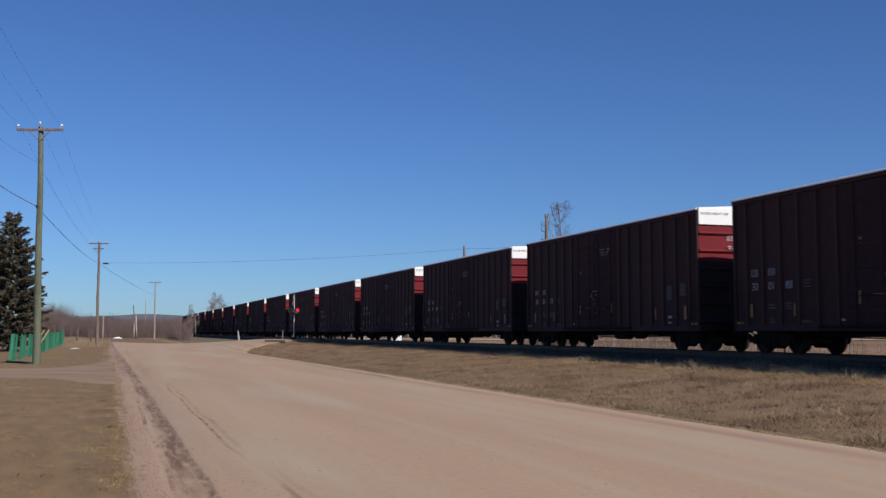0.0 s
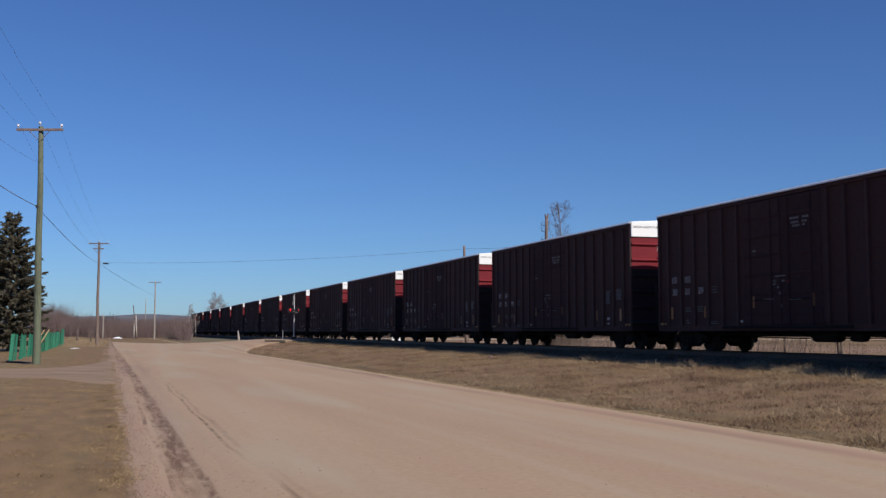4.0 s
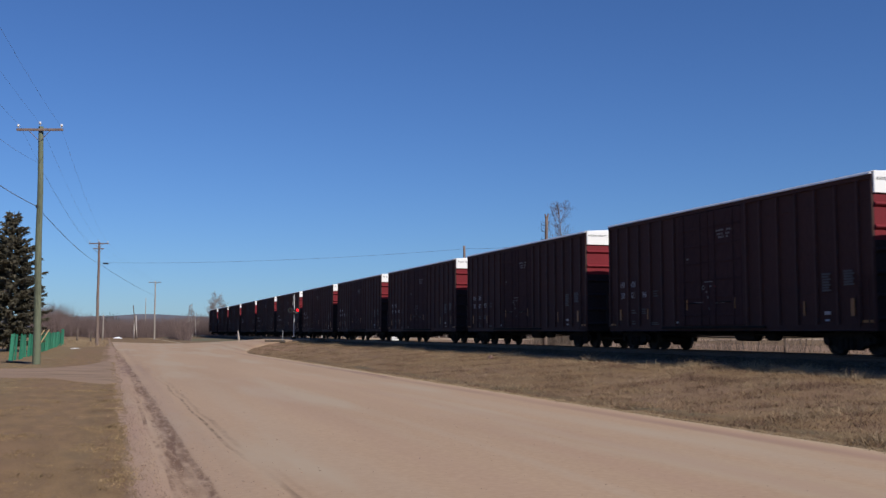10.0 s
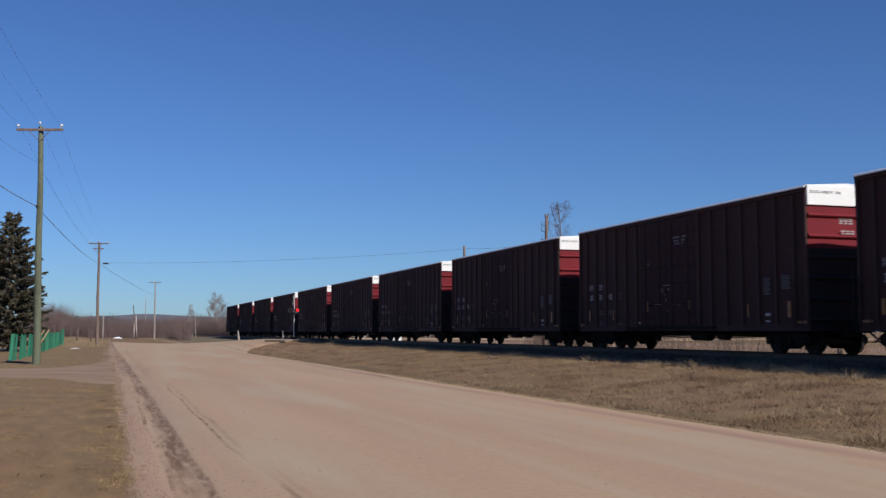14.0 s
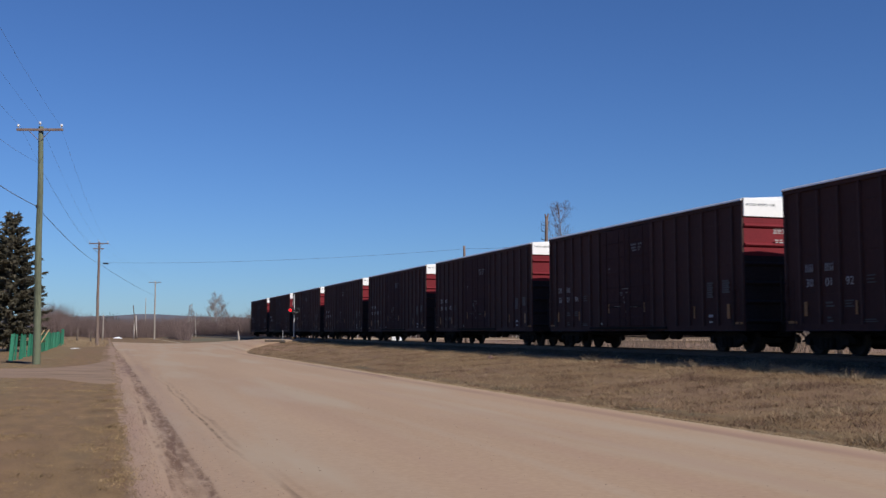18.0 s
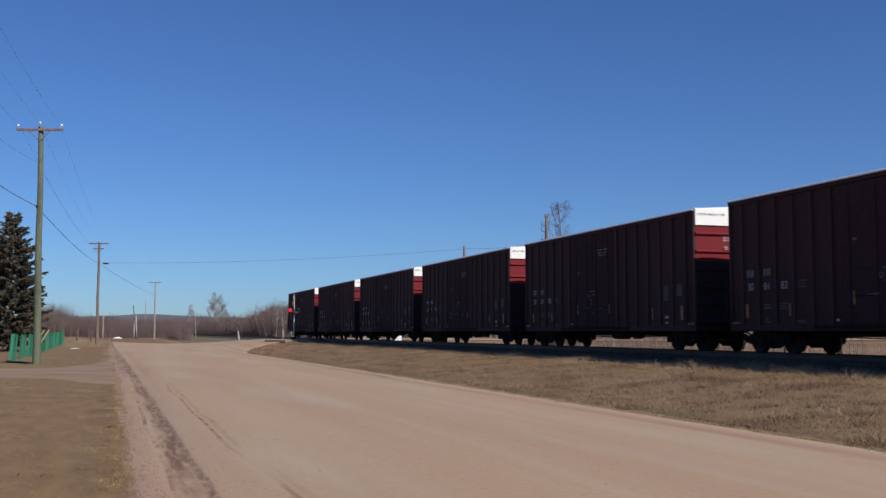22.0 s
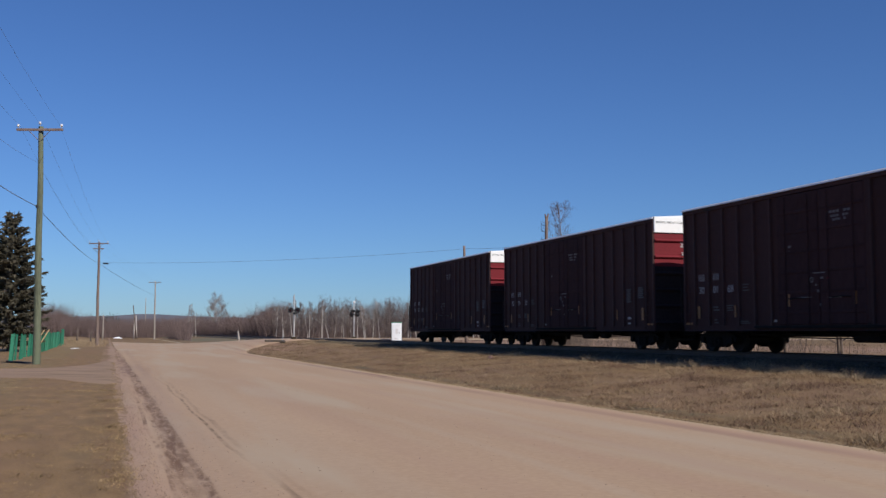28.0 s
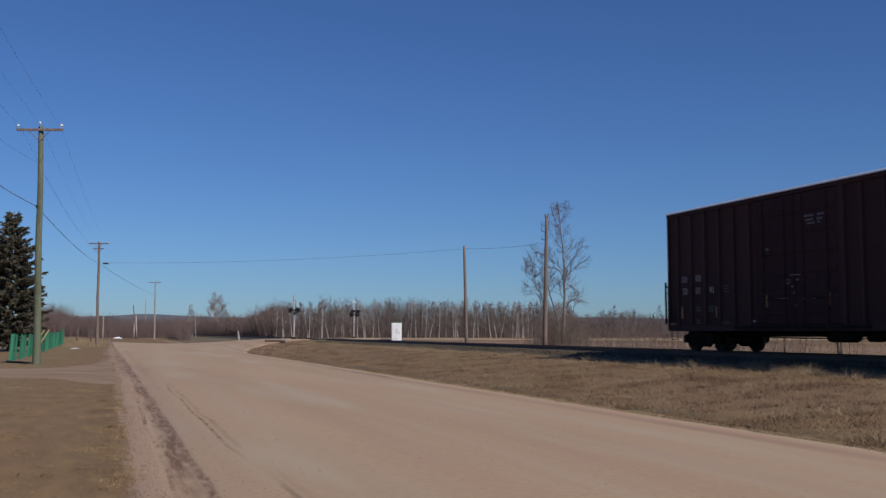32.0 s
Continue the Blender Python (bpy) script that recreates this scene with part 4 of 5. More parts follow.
# ---- level crossing ----
def crossing_signal(m, label, face, height=4.55, bell=False):
    """Mast, crossbuck across the road's way, two pairs of lamps: one along the main road, one along the crossing road."""
    sig = thing("crossing_signal", m, label, "railway signal", "signals of the level crossing")
    part("foundation", Build().bevel_box((0, 0, 0.12), (0.5, 0.5, 0.34), 0.03), BALLAST, sig)
    part("mast", Build().tube([(0, 0, 0.2), (0, 0, 0.3), (0, 0, 0.34), (0, 0, height)], [0.13, 0.13, 0.055, 0.05], 12), GALV, sig, "pale grey metal mast", smooth=True)
    part("mast_cap", Build().tube([(0, 0, height - 0.02), (0, 0, height + 0.05), (0, 0, height + 0.1)], [0.07, 0.07, 0.01], 10), GALV, sig)
    if bell:
        part("bell", Build().tube([(0, 0, height), (0, 0, height + 0.08), (0, 0, height + 0.2), (0, 0, height + 0.27)], [0.05, 0.16, 0.14, 0.03], 14), WHITE, sig, "white warning bell", smooth=True)
    for s in (-1, 1):
        part("crossbuck_blade", Build().bevel_box((0, 0, 0), (0.02, 1.22, 0.23), 0.006), GALV, sig, "grey back of a crossbuck blade", m=pose(-0.075 - 0.02 * s, 0, height - 0.55, s * 45, 0, 0))
    lit = []
    for k, (turn, z) in enumerate(((face, 3.03), (face + 100, 2.72))):
        arm = part("lamp_arm", Build().tube([(-0.42, 0, 0), (0.42, 0, 0)], 0.03, 8).bevel_box((0, 0, 0), (0.2, 0.16, 0.16), 0.02), BLACK, sig, m=pose(0, 0, z, 0, 0, turn))
        for s in (-1, 1):
            head = part("lamp_head", Build().tube([(0, -0.02, 0), (0, 0.0, 0)], 0.27, 20).tube([(0, 0, 0), (0, 0.12, 0), (0, 0.2, 0)], [0.17, 0.15, 0.06], 14), BLACK, sig, "black lamp head with round background", m=pose(0, 0, z, 0, 0, turn) @ pose(s * 0.38, -0.09, 0))
            vis = Build()
            n = 14
            vs = [(0.17 * math.cos(w), y, 0.17 * math.sin(w)) for y in (-0.03, -0.26) for w in [math.pi * (i / n * 1.3 - 0.15) for i in range(n + 1)]]
            vs += [(v[0] * 0.95, v[1], v[2] * 0.95) for v in vs]
            q = n + 1
            vis.add(vs, [(i, i + 1, q + i + 1, q + i) for i in range(n)] + [(2 * q + i, 3 * q + i, 3 * q + i + 1, 2 * q + i + 1) for i in range(n)] + [(q + i, q + i + 1, 3 * q + i + 1, 3 * q + i) for i in range(n)])
            part("visor", vis, BLACK, head)
            part("lens", Build().tube([(0, -0.021, 0), (0, -0.03, 0)], [0.16, 0.145], 18), DULLRED, head, "dark red lens")
            if k == 0:
                lit.append(head)
    return sig, lit


DULLRED = material("dull_red_lens", (0.045, 0.008, 0.008), (0.07, 0.012, 0.012), 0.2, 2.0, 10.0, 0.0)
near_signal, lamp_heads = crossing_signal(upright(18.3, 104.53, 0.80), "crossing signal mast with red lamps beside the track", 0)
far_signal, _ = crossing_signal(upright(25.8, 109.4, 0.80), "crossing signal mast with bell beyond the track", 52, height=3.95, bell=True)

lit_lenses = []
for head in lamp_heads:
    lit_lenses.append(part("lit_lens", Build().tube([(0, -0.036, 0), (0, -0.055, 0)], [0.135, 0.11], 18), REDLIT, head, "glowing red lens"))

cab = thing("signal_cabinet", upright(28.1, 100.2, 0.50), "white relay cabinet with green roof edge beside the track", "cabinet")
part("body", Build().bevel_box((0, 0, 1.02), (1.0, 0.9, 1.96), 0.02), CABINET, cab)
part("roof", Build().bevel_box((0, 0, 2.05), (1.08, 0.98, 0.08), 0.02), SHEDGREEN, cab, "green roof edge")
part("door", Build().bevel_box((0, -0.46, 1.0), (0.82, 0.03, 1.75), 0.01), CABINET, cab)
part("base", Build().bevel_box((0, 0, 0.0), (1.04, 0.94, 0.12), 0.02), BALLAST, cab, "grey concrete base")
part("notice", Build().bevel_box((0.04, -0.483, 1.15), (0.26, 0.012, 0.5), 0.004), CERAMIC, cab, "pale grey weathered notice panel")
part("vent", Build().bevel_box((-0.05, -0.483, 0.42), (0.34, 0.012, 0.16), 0.004), CERAMIC, cab)
part("latch", Build().bevel_box((0.3, -0.49, 1.0), (0.05, 0.04, 0.16), 0.01), GALV, cab)
# the cabinet's left side in shade, drawn as a thin black strip
part("corner_strip", Build().box((-0.52, -0.44, 1.0), (0.04, 0.06, 1.9)), BLACK, cab, "dark strip standing for the shaded left side")

stake = thing("marker_post", upright(15.9, 97.0, 0.62), "short pale grey marker post on a dark base", "post")
part("shaft", Build().tube([(0, 0, 0), (0.02, 0, 1.15)], [0.03, 0.026], 8), GALV, stake)
part("base", Build().bevel_box((0.0, 0, 0.03), (0.5, 0.35, 0.2), 0.05), TIE, stake)
whole("timber_beam", Build().bevel_box((0, 0, 0.06), (1.9, 0.2, 0.16), 0.02), TIE, "dark timber beam lying by the crossing", "beam", m=upright(15.4, 98.6, 0.66) @ pose(0, 0, 0, 0, 0, 8))
whole("stump_post", Build().tube([(0, 0, -0.3), (0, 0, 0.5), (-0.06, 0, 1.0), (-0.1, 0, 1.45)], [0.17, 0.15, 0.12, 0.05], 8), PALEPOLE, "pale broken post behind the crossing road", "post", m=upright(15.4, 127.0, 0.3), smooth=True)

# ---- poles behind the track ----
for nm, (p, u, z, h, lean), lab in (("bare_pole", (31.2, 87.6, 0.5, 9.0, -0.2), "bare brown wooden pole behind the track"), ("bare_pole", (29.83, 67.0, 0.55, 9.25, 0.2), "old wooden pole with a forked top and wire hooks")):
    pole = thing(nm, upright(p, u, z), lab, "utility pole", "poles behind the track")
    part("shaft", Build().tube([(lean * k / 10, 0.02 * math.sin(k), h * k / 10 - (0.3 if k == 0 else 0)) for k in range(11)], [0.17 - 0.006 * k for k in range(11)], 10), BROWNPOLE, pole, smooth=True)
    if lean > 0:
        for s in (-1, 1):
            part("fork", Build().tube([(lean, 0, h - 0.1), (lean + s * 0.12, 0, h + 0.3)], [0.09, 0.05], 7), BROWNPOLE, pole)
        for i, dz in enumerate((0.55, 1.0, 1.6)):
            part("bracket", Build().tube([(lean - 0.05, -0.1, h - dz), (lean - 0.38, -0.12, h - dz + 0.06), (lean - 0.42, -0.12, h - dz + 0.2)], 0.025, 6), BLACK, pole)
top_a = at(31.2, 87.6) + Vector((-0.2, 0, 9.2))
top_b = at(29.83, 67.0) + Vector((0.1, 0, 8.0))
wire(clamp_point(P2, 0.80), top_a, 0.45, 0.012, label="dark wire across the railway")
wire(top_a + Vector((0, 0, 0.05)), top_b, 0.15, 0.01, label="dark wire between bare poles")
wa = clamp_point(P2, 0.80)
wd = (top_a - wa).normalized()
whole("wire_splice", Build().tube([wa + wd * 0.9 - Vector((0, 0, 0.1)), wa + wd * 1.0 - Vector((0, 0, 0.11)), wa + wd * 1.75 - Vector((0, 0, 0.16)), wa + wd * 1.85 - Vector((0, 0, 0.17))], [0.03, 0.09, 0.09, 0.03], 8), BLACK, "dark splice case on the wire", "splice case")


def col(c):
    return (c - 784) / 1797.0


# ---- fence, lawn and odds and ends on the left ----
fence = thing("fence", on_line(-4.7, 56, 0), "weathered green board fence with leaning boards", "fence")
rng = random.Random(5)
slot, u_f = 0, 56.3
while u_f < 117:
    p_f = -4.72 + 0.1 * rng.uniform(-1, 1)
    q = at(p_f, u_f)
    z0 = ground_z(p_f, u_f) - 0.1
    w = 0.17 if slot == 0 else rng.uniform(0.085, 0.14)
    h = 1.5 * rng.uniform(0.95, 1.05)
    b = part("board", Build().box((0, 0, h / 2), (w, 0.03, h), taper=0.96), GREEN, fence)
    b.matrix_basis = fence.matrix_basis.inverted() @ (pose(q.x, q.y, z0, rng.uniform(-4, 4), rng.uniform(-1, 5), rng.uniform(-25, 25)))
    slot += 1
    u_f += (2.4 if slot == 1 else 1.1) * rng.uniform(0.75, 1.25) if u_f < 66 else rng.uniform(0.5, 0.85)
b = part("end_post", Build().bevel_box((0, 0, 0.85), (0.28, 0.1, 1.7), 0.02), GREEN, fence)
q = at(-4.6, 117.5)
b.matrix_basis = fence.matrix_basis.inverted() @ pose(q.x, q.y, 0.2)
for x, y, tilt in ((col(63) * 69.5, 69.5, 31), (col(53) * 69, 69, 33)):
    whole("leaning_stake", Build().bevel_box((0, 0, 0.9), (0.07, 0.04, 1.8), 0.01), RAWWOOD, "raw wooden stake leaning behind the fence", "stake", group="leaning stakes", m=pose(x, y, 0.2, 0, tilt, 0))
whole("drain_pipe", Build().tube([(-0.9, 0.6, 0.12), (-0.4, 0.2, 0.1), (0.1, 0.0, 0.08), (0.6, -0.15, 0.06), (1.0, -0.2, 0.05)], 0.06, 8), BLACK, "black drain pipe lying on the grass", "pipe", m=pose(-20.9, 50.3, 0.0), smooth=True)


def heap(name, m, sx, sy, h, label, seed):
    r = random.Random(seed)
    n, k = 18, 6
    vs, fs = [(0, 0, h)], []
    for j in range(1, k + 1):
        for i in range(n):
            w = 2 * math.pi * i / n
            q = 1 + 0.25 * noise.noise(Vector((math.cos(w) * 1.5, math.sin(w) * 1.5, seed)))
            f = j / k
            vs.append((sx * f * q * math.cos(w), sy * f * q * math.sin(w), h * (1 - f ** 2) + r.uniform(-0.1, 0.1) * h * (1 - f) - (0.08 if j == k else 0)))
    fs += [(0, 1 + i, 1 + (i + 1) % n) for i in range(n)]
    fs += [(1 + j * n + i, 1 + (j + 1) * n + i, 1 + (j + 1) * n + (i + 1) % n, 1 + j * n + (i + 1) % n) for j in range(k - 1) for i in range(n)]
    return whole(name, Build().add(vs, fs), SNOW, label, "snow", m=m, smooth=True, group="old snow")


heap("snow_patch", pose(-34.2, 94.5, 0.04), 0.42, 0.9, 0.06, "small patch of old snow on the grass", 3)
heap("snow_patch", pose(-78.5, 245, 0.05), 1.1, 1.4, 0.3, "heap of old snow by the brush", 4)


# ---- spruce ----
def spruce(m, height, width, seed):
    r = random.Random(seed)
    tree = thing("spruce_tree", m, "dark green spruce with drooping uneven branches", "tree")
    part("trunk", Build().tube([(0.08 * math.sin(k), 0.05 * math.cos(k * 1.3), height * k / 8 - (0.3 if k == 0 else 0)) for k in range(9)], [0.24 - 0.028 * k for k in range(9)], 8), BARK, tree)
    limbs, crown = Build(), Build()
    z = 0.5
    while z < height - 0.15:
        f = z / height
        reach = width * (1 - f) ** 0.72 * (0.62 + 0.38 * smooth01(f, 0.05, 0.3))
        for i in range(10 if f < 0.8 else 6):
            w = r.uniform(0, 2 * math.pi)
            ln = reach * r.uniform(0.5, 1.15) + 0.15
            d = Vector((math.cos(w), math.sin(w), 0))
            droop = r.uniform(-0.05, 0.22) * (1 - f)
            a = Vector((0, 0, z))
            pts = [a, a + d * ln * 0.5 + Vector((0, 0, -droop * ln * 0.6)), a + d * ln + Vector((0, 0, -droop * ln * 0.5 + 0.22 * ln * f + 0.1))]
            limbs.tube(pts, [0.035, 0.022, 0.008], 4, cap=False)
            n = int(14 + 34 * ln)
            for j in range(n):
                t = r.uniform(0.18, 1.0) ** 0.8
                base = pts[0].lerp(pts[1], t * 2) if t < 0.5 else pts[1].lerp(pts[2], t * 2 - 1)
                side = Vector((-d.y, d.x, 0)) * r.uniform(-1, 1) + d * r.uniform(0.1, 0.9) + Vector((0, 0, r.uniform(-0.55, 0.3)))
                tip = base + side.normalized() * r.uniform(0.2, 0.5) * (0.7 + 0.5 * (1 - t))
                crown.spike(base, tip, r.uniform(0.04, 0.085))
        z += r.uniform(0.16, 0.3)
    part("branchwork", limbs, BARK, tree)
    part("crown", crown, NEEDLE, tree)
    return tree


spruce(pose(-32.0, 75.0, 0.25), 10.3, 3.5, 11)
spruce(pose(-38.5, 79.0, 0.25), 9.2, 3.6, 12)


# ---- bare trees ----
def bare_tree(height, spread, seed, trunk_mat, r0, density=1.0, thin=0.012, name="bare_tree", lean=0.0, fork=0.3, limb=2.2, twig=None, oval=False):
    """Tapered trunk, limbs and a crown of fine twigs. Returns two meshes."""
    r = random.Random(seed)
    trunk, crown = Build(), Build()
    n = 9
    path, x, y = [], 0.0, 0.0
    for k in range(n + 1):
        path.append(Vector((x, y, height * 0.97 * k / n - (0.3 if k == 0 else 0))))
        x += lean * height / n + r.uniform(-0.06, 0.06) * height / 10
        y += r.uniform(-0.06, 0.06) * height / 10
    radii = [max(r0 * (1 - (k / n) ** 1.1) + 0.012, 0.012) for k in range(n + 1)]
    trunk.tube(path, radii, 7)

    def grow(a, d, ln, rad, level):
        mid = a + d * ln * 0.5 + Vector((r.uniform(-1, 1), r.uniform(-1, 1), r.uniform(-0.2, 0.7))) * ln * 0.06
        d2 = (d + Vector((r.uniform(-0.35, 0.35), r.uniform(-0.35, 0.35), r.uniform(0.0, 0.35)))).normalized()
        end = mid + d2 * ln * 0.55
        if level == 1:
            crown.tube([a, mid, end], [rad, rad * 0.65, max(rad * 0.25, thin)], 4, cap=False)
        else:
            crown.spike(a, mid.lerp(end, 0.5), max(rad, thin * 1.3))
        shoots = int((6 if level == 1 else 5) * density + 0.5)
        for i in range(shoots):
            t = 0.2 + 0.8 * (i + r.random()) / shoots
            b0 = a.lerp(mid, t * 2) if t < 0.5 else mid.lerp(end, 2 * t - 1)
            nd = (d2 * 1.1 + Vector((r.uniform(-1, 1), r.uniform(-1, 1), r.uniform(-0.25, 0.6))) * 0.9).normalized()
            nl = ln * (1.15 - 0.6 * t) * r.uniform(0.5, 0.8)
            if level < 2:
                grow(b0, nd, nl, rad * 0.4, level + 1)
            else:
                crown.spike(b0, b0 + nd * nl * r.uniform(0.8, 1.3), thin)

    limbs = int(height * limb * density) + 5
    for i in range(limbs):
        f = fork + (0.97 - fork) * (i + r.random()) / limbs
        k = min(int(f * n), n - 1)
        a = path[k].lerp(path[k + 1], f * n - k)
        w = r.uniform(0, 2 * math.pi)
        up = 0.35 + 0.9 * f
        d = Vector((math.cos(w), math.sin(w), up)).normalized()
        ln = spread * (1.15 - f) ** 0.6 * r.uniform(0.6, 1.05)
        if oval:
            ln = spread * (0.35 + 0.65 * math.sin(math.pi * (0.2 + 0.75 * (f - fork) / (1 - fork)))) * r.uniform(0.6, 1.05)
            d = Vector((math.cos(w), math.sin(w), 0.45 + 1.1 * f)).normalized()
        grow(a, d, ln, radii[k] * 0.3 + 0.004, 1)
    return trunk.mesh("trunk", trunk_mat, True), crown.mesh("crown", twig or TWIG)


def plant(meshes, m, label, group="", name="bare_tree"):
    t = thing(name, m, label, "tree", group)
    part("trunk", meshes[0], None, t)
    part("crown", meshes[1], None, t)
    return t


def airy_tree(path, r0, spread, seed, trunk_mat, limbs, fork=0.28, bias=Vector((0, 0, 0)), thin=0.0085):
    """A tree along a given stem, with limbs that leave it flat, bend upwards and end in hanging sprays."""
    r = random.Random(seed)
    stem = [Vector(q) for q in path]
    n = len(stem) - 1
    trunk, crown = Build(), Build()
    fine = []
    for k in range(n):
        for i in range(3):
            fine.append(stem[k].lerp(stem[k + 1], i / 3) + Vector((r.uniform(-1, 1), r.uniform(-1, 1), 0)) * 0.035)
    fine.append(stem[-1])
    top = len(fine) - 1
    trunk.tube(fine, [max(r0 * (1 - 0.93 * (k / top) ** 0.9), 0.012) for k in range(top + 1)], 8)

    def shoot(a, d, ln, rad, level):
        pts, q, way = [a], a, d.normalized()
        segs = 5 if level < 3 else 3
        for k in range(segs):
            way = (way + Vector((r.gauss(0, 0.2), r.gauss(0, 0.2), r.gauss(0.10 if level < 3 else -0.08, 0.14)))).normalized()
            q = q + way * ln / segs
            pts.append(q)
        rad = max(rad, thin)
        if level < 3:
            crown.tube(pts, [max(rad * (1 - 0.8 * k / segs), thin * 0.8) for k in range(segs + 1)], 4, cap=False)
        else:
            for k in range(segs):
                crown.spike(pts[k], pts[k].lerp(pts[k + 1], 1.25), thin * (1 - 0.2 * k))
            return
        count = r.randint(8, 10) if level == 1 else r.randint(6, 8)
        for i in range(count):
            t = 0.22 + 0.78 * (i + r.random()) / count
            k = min(int(t * segs), segs - 1)
            b0 = pts[k].lerp(pts[k + 1], t * segs - k)
            ax = (pts[k + 1] - pts[k]).normalized()
            side = ax.cross(Vector((r.gauss(0, 1), r.gauss(0, 1), r.gauss(0, 1)))).normalized()
            shoot(b0, ax + side * r.uniform(0.5, 1.0), ln * (1.05 - 0.6 * t) * r.uniform(0.5, 0.8), rad * 0.5, level + 1)

    for i in range(limbs):
        f = fork + (0.985 - fork) * (i + r.random()) / limbs
        k = min(int(f * top), top - 1)
        a = fine[k].lerp(fine[k + 1], f * top - k)
        w = r.uniform(0, 2 * math.pi)
        g = (f - fork) / (1 - fork)
        ln = spread * (0.62 + 0.38 * math.sin(math.pi * min(0.15 + 0.85 * g, 1.0))) * r.uniform(0.65, 1.1)
        shoot(a, Vector((math.cos(w), math.sin(w), 0.35 + 1.0 * g)) + bias, ln, r0 * 0.32 * (1.1 - 0.8 * f), 1)
    return trunk.mesh("trunk", trunk_mat, True), crown.mesh("crown", TWIG)


plant(airy_tree([(0, 0, -0.3), (-0.05, 0, 2.2), (0.02, 0, 4.4), (0.0, 0.05, 6.4), (-0.1, 0, 8.5), (-0.35, 0, 11.1)], 0.14, 2.7, 26, GREYBARK, 25),
      pose(col(999) * 82, 82, 0.35), "tall bare birch behind the track", name="birch_tree")
plant(airy_tree([(0, 0, -0.3), (-0.2, 0, 2.2), (-0.75, 0, 4.2), (-1.05, 0, 5.4), (-1.0, 0, 7.5)], 0.085, 2.2, 22, GREYBARK, 14, fork=0.45, bias=Vector((-0.55, 0, 0))),
      pose(col(990) * 83.5, 83.5, 0.4), "crooked bare tree leaning beside the birch")
plant(airy_tree([(0, 0, -0.3), (-0.1, 0, 2.0), (-0.5, 0, 4.0), (-1.2, 0, 5.2), (-2.0, 0, 6.0)], 0.07, 1.9, 23, GREYBARK, 11, fork=0.5, bias=Vector((-0.5, 0, -0.1))),
      pose(col(972) * 85, 85, 0.4), "bare crooked tree behind the old pole")
plant(airy_tree([(0, 0, -0.3), (0.1, 0, 1.5), (0.35, 0, 3.0), (0.5, 0, 4.6)], 0.06, 1.2, 24, BARK, 9, fork=0.3), pose(col(1008) * 83, 83, 0.4), "young bare tree beside the birch")
plant(airy_tree([(0, 0, -0.3), (-0.1, 0, 1.5), (-0.1, 0, 3.0), (0.1, 0, 4.0)], 0.06, 1.1, 25, BARK, 9, fork=0.25), pose(col(962) * 84, 84, 0.4), "young bare tree beside the old pole")

kinds = [bare_tree(h, s, 40 + i, BIRCH, rr * 0.72, 1.15, 0.010, lean=ln, fork=0.34, twig=PALETWIG) for i, (h, s, rr, ln) in enumerate(((7.0, 1.5, 0.11, 0.05), (6.5, 1.4, 0.10, -0.12), (6.0, 1.5, 0.10, 0.2), (7.2, 1.4, 0.11, -0.04), (5.6, 1.6, 0.09, 0.1), (6.8, 1.7, 0.12, -0.17)))]
scrub = [bare_tree(h, s, 60 + i, BARK, 0.06, 1.2, 0.010, fork=0.12) for i, (h, s) in enumerate(((5.6, 1.8), (4.8, 1.8), (6.4, 1.7)))]
lone = [bare_tree(h, s, 90 + i, BIRCH, 0.12, 1.3, 0.014, lean=ln, fork=0.25, limb=1.6, twig=PALETWIG, oval=True) for i, (h, s, ln) in enumerate(((9.0, 2.6, -0.05), (8.2, 2.4, 0.1)))]
rng = random.Random(9)
first = {}
spots = [(x + rng.uniform(-6, 6), rng.uniform(175, 196)) for x in [486 + 4.4 * i for i in range(120)]]
for i, (c, dep) in enumerate(spots):
    k = rng.randrange(6) if rng.random() < 0.6 else 6 + rng.randrange(3)
    m = pose(col(c) * dep, dep, 0.45 - rng.uniform(0, 0.9) * (k < 6), 0, 0, rng.uniform(0, 360))
    if k in first:
        copy_thing(first[k], m)
    else:
        first[k] = plant(kinds[k] if k < 6 else scrub[k - 6], m, "slim pale birch at the edge of the wood" if k < 6 else "small bare grey-brown tree at the wood's edge", "trees at the edge of the wood", "birch_tree" if k < 6 else "bare_tree")
plant(lone[0], pose(col(384) * 285, 285, 0.3) @ Matrix.Scale(1.25, 4), "bare bushy tree rising from the brush", "trees at the edge of the wood")
plant(lone[1], pose(col(375) * 300, 300, 0.3) @ Matrix.Scale(1.3, 4), "bare bushy tree rising from the brush", "trees at the edge of the wood")
first[3] = plant(kinds[3], pose(col(341) * 214, 214, 0.3), "slim pale birch in the brush", "trees at the edge of the wood", "birch_tree")
copy_thing(first[3], pose(col(332) * 226, 226, 0.2, 0, 0, 200))
plant(lone[1], pose(col(394) * 270, 270, 0.3, 0, 0, 150) @ Matrix.Scale(1.1, 4), "bare bushy tree rising from the brush", "trees at the edge of the wood")
for c, dep, k in ((455, 205, 3), (356, 330, 4), (362, 300, 7), (1068, 196, 6), (1085, 199, 8), (1100, 197, 7), (1122, 201, 6), (1165, 196, 8), (347, 216, 4)):
    m = pose(col(c) * dep, dep, 0.3, 0, 0, rng.uniform(0, 360))
    if k in first:
        copy_thing(first[k], m)
    else:
        first[k] = plant(kinds[k] if k < 6 else scrub[k - 6], m, "bare tree rising from the brush", "trees at the edge of the wood")


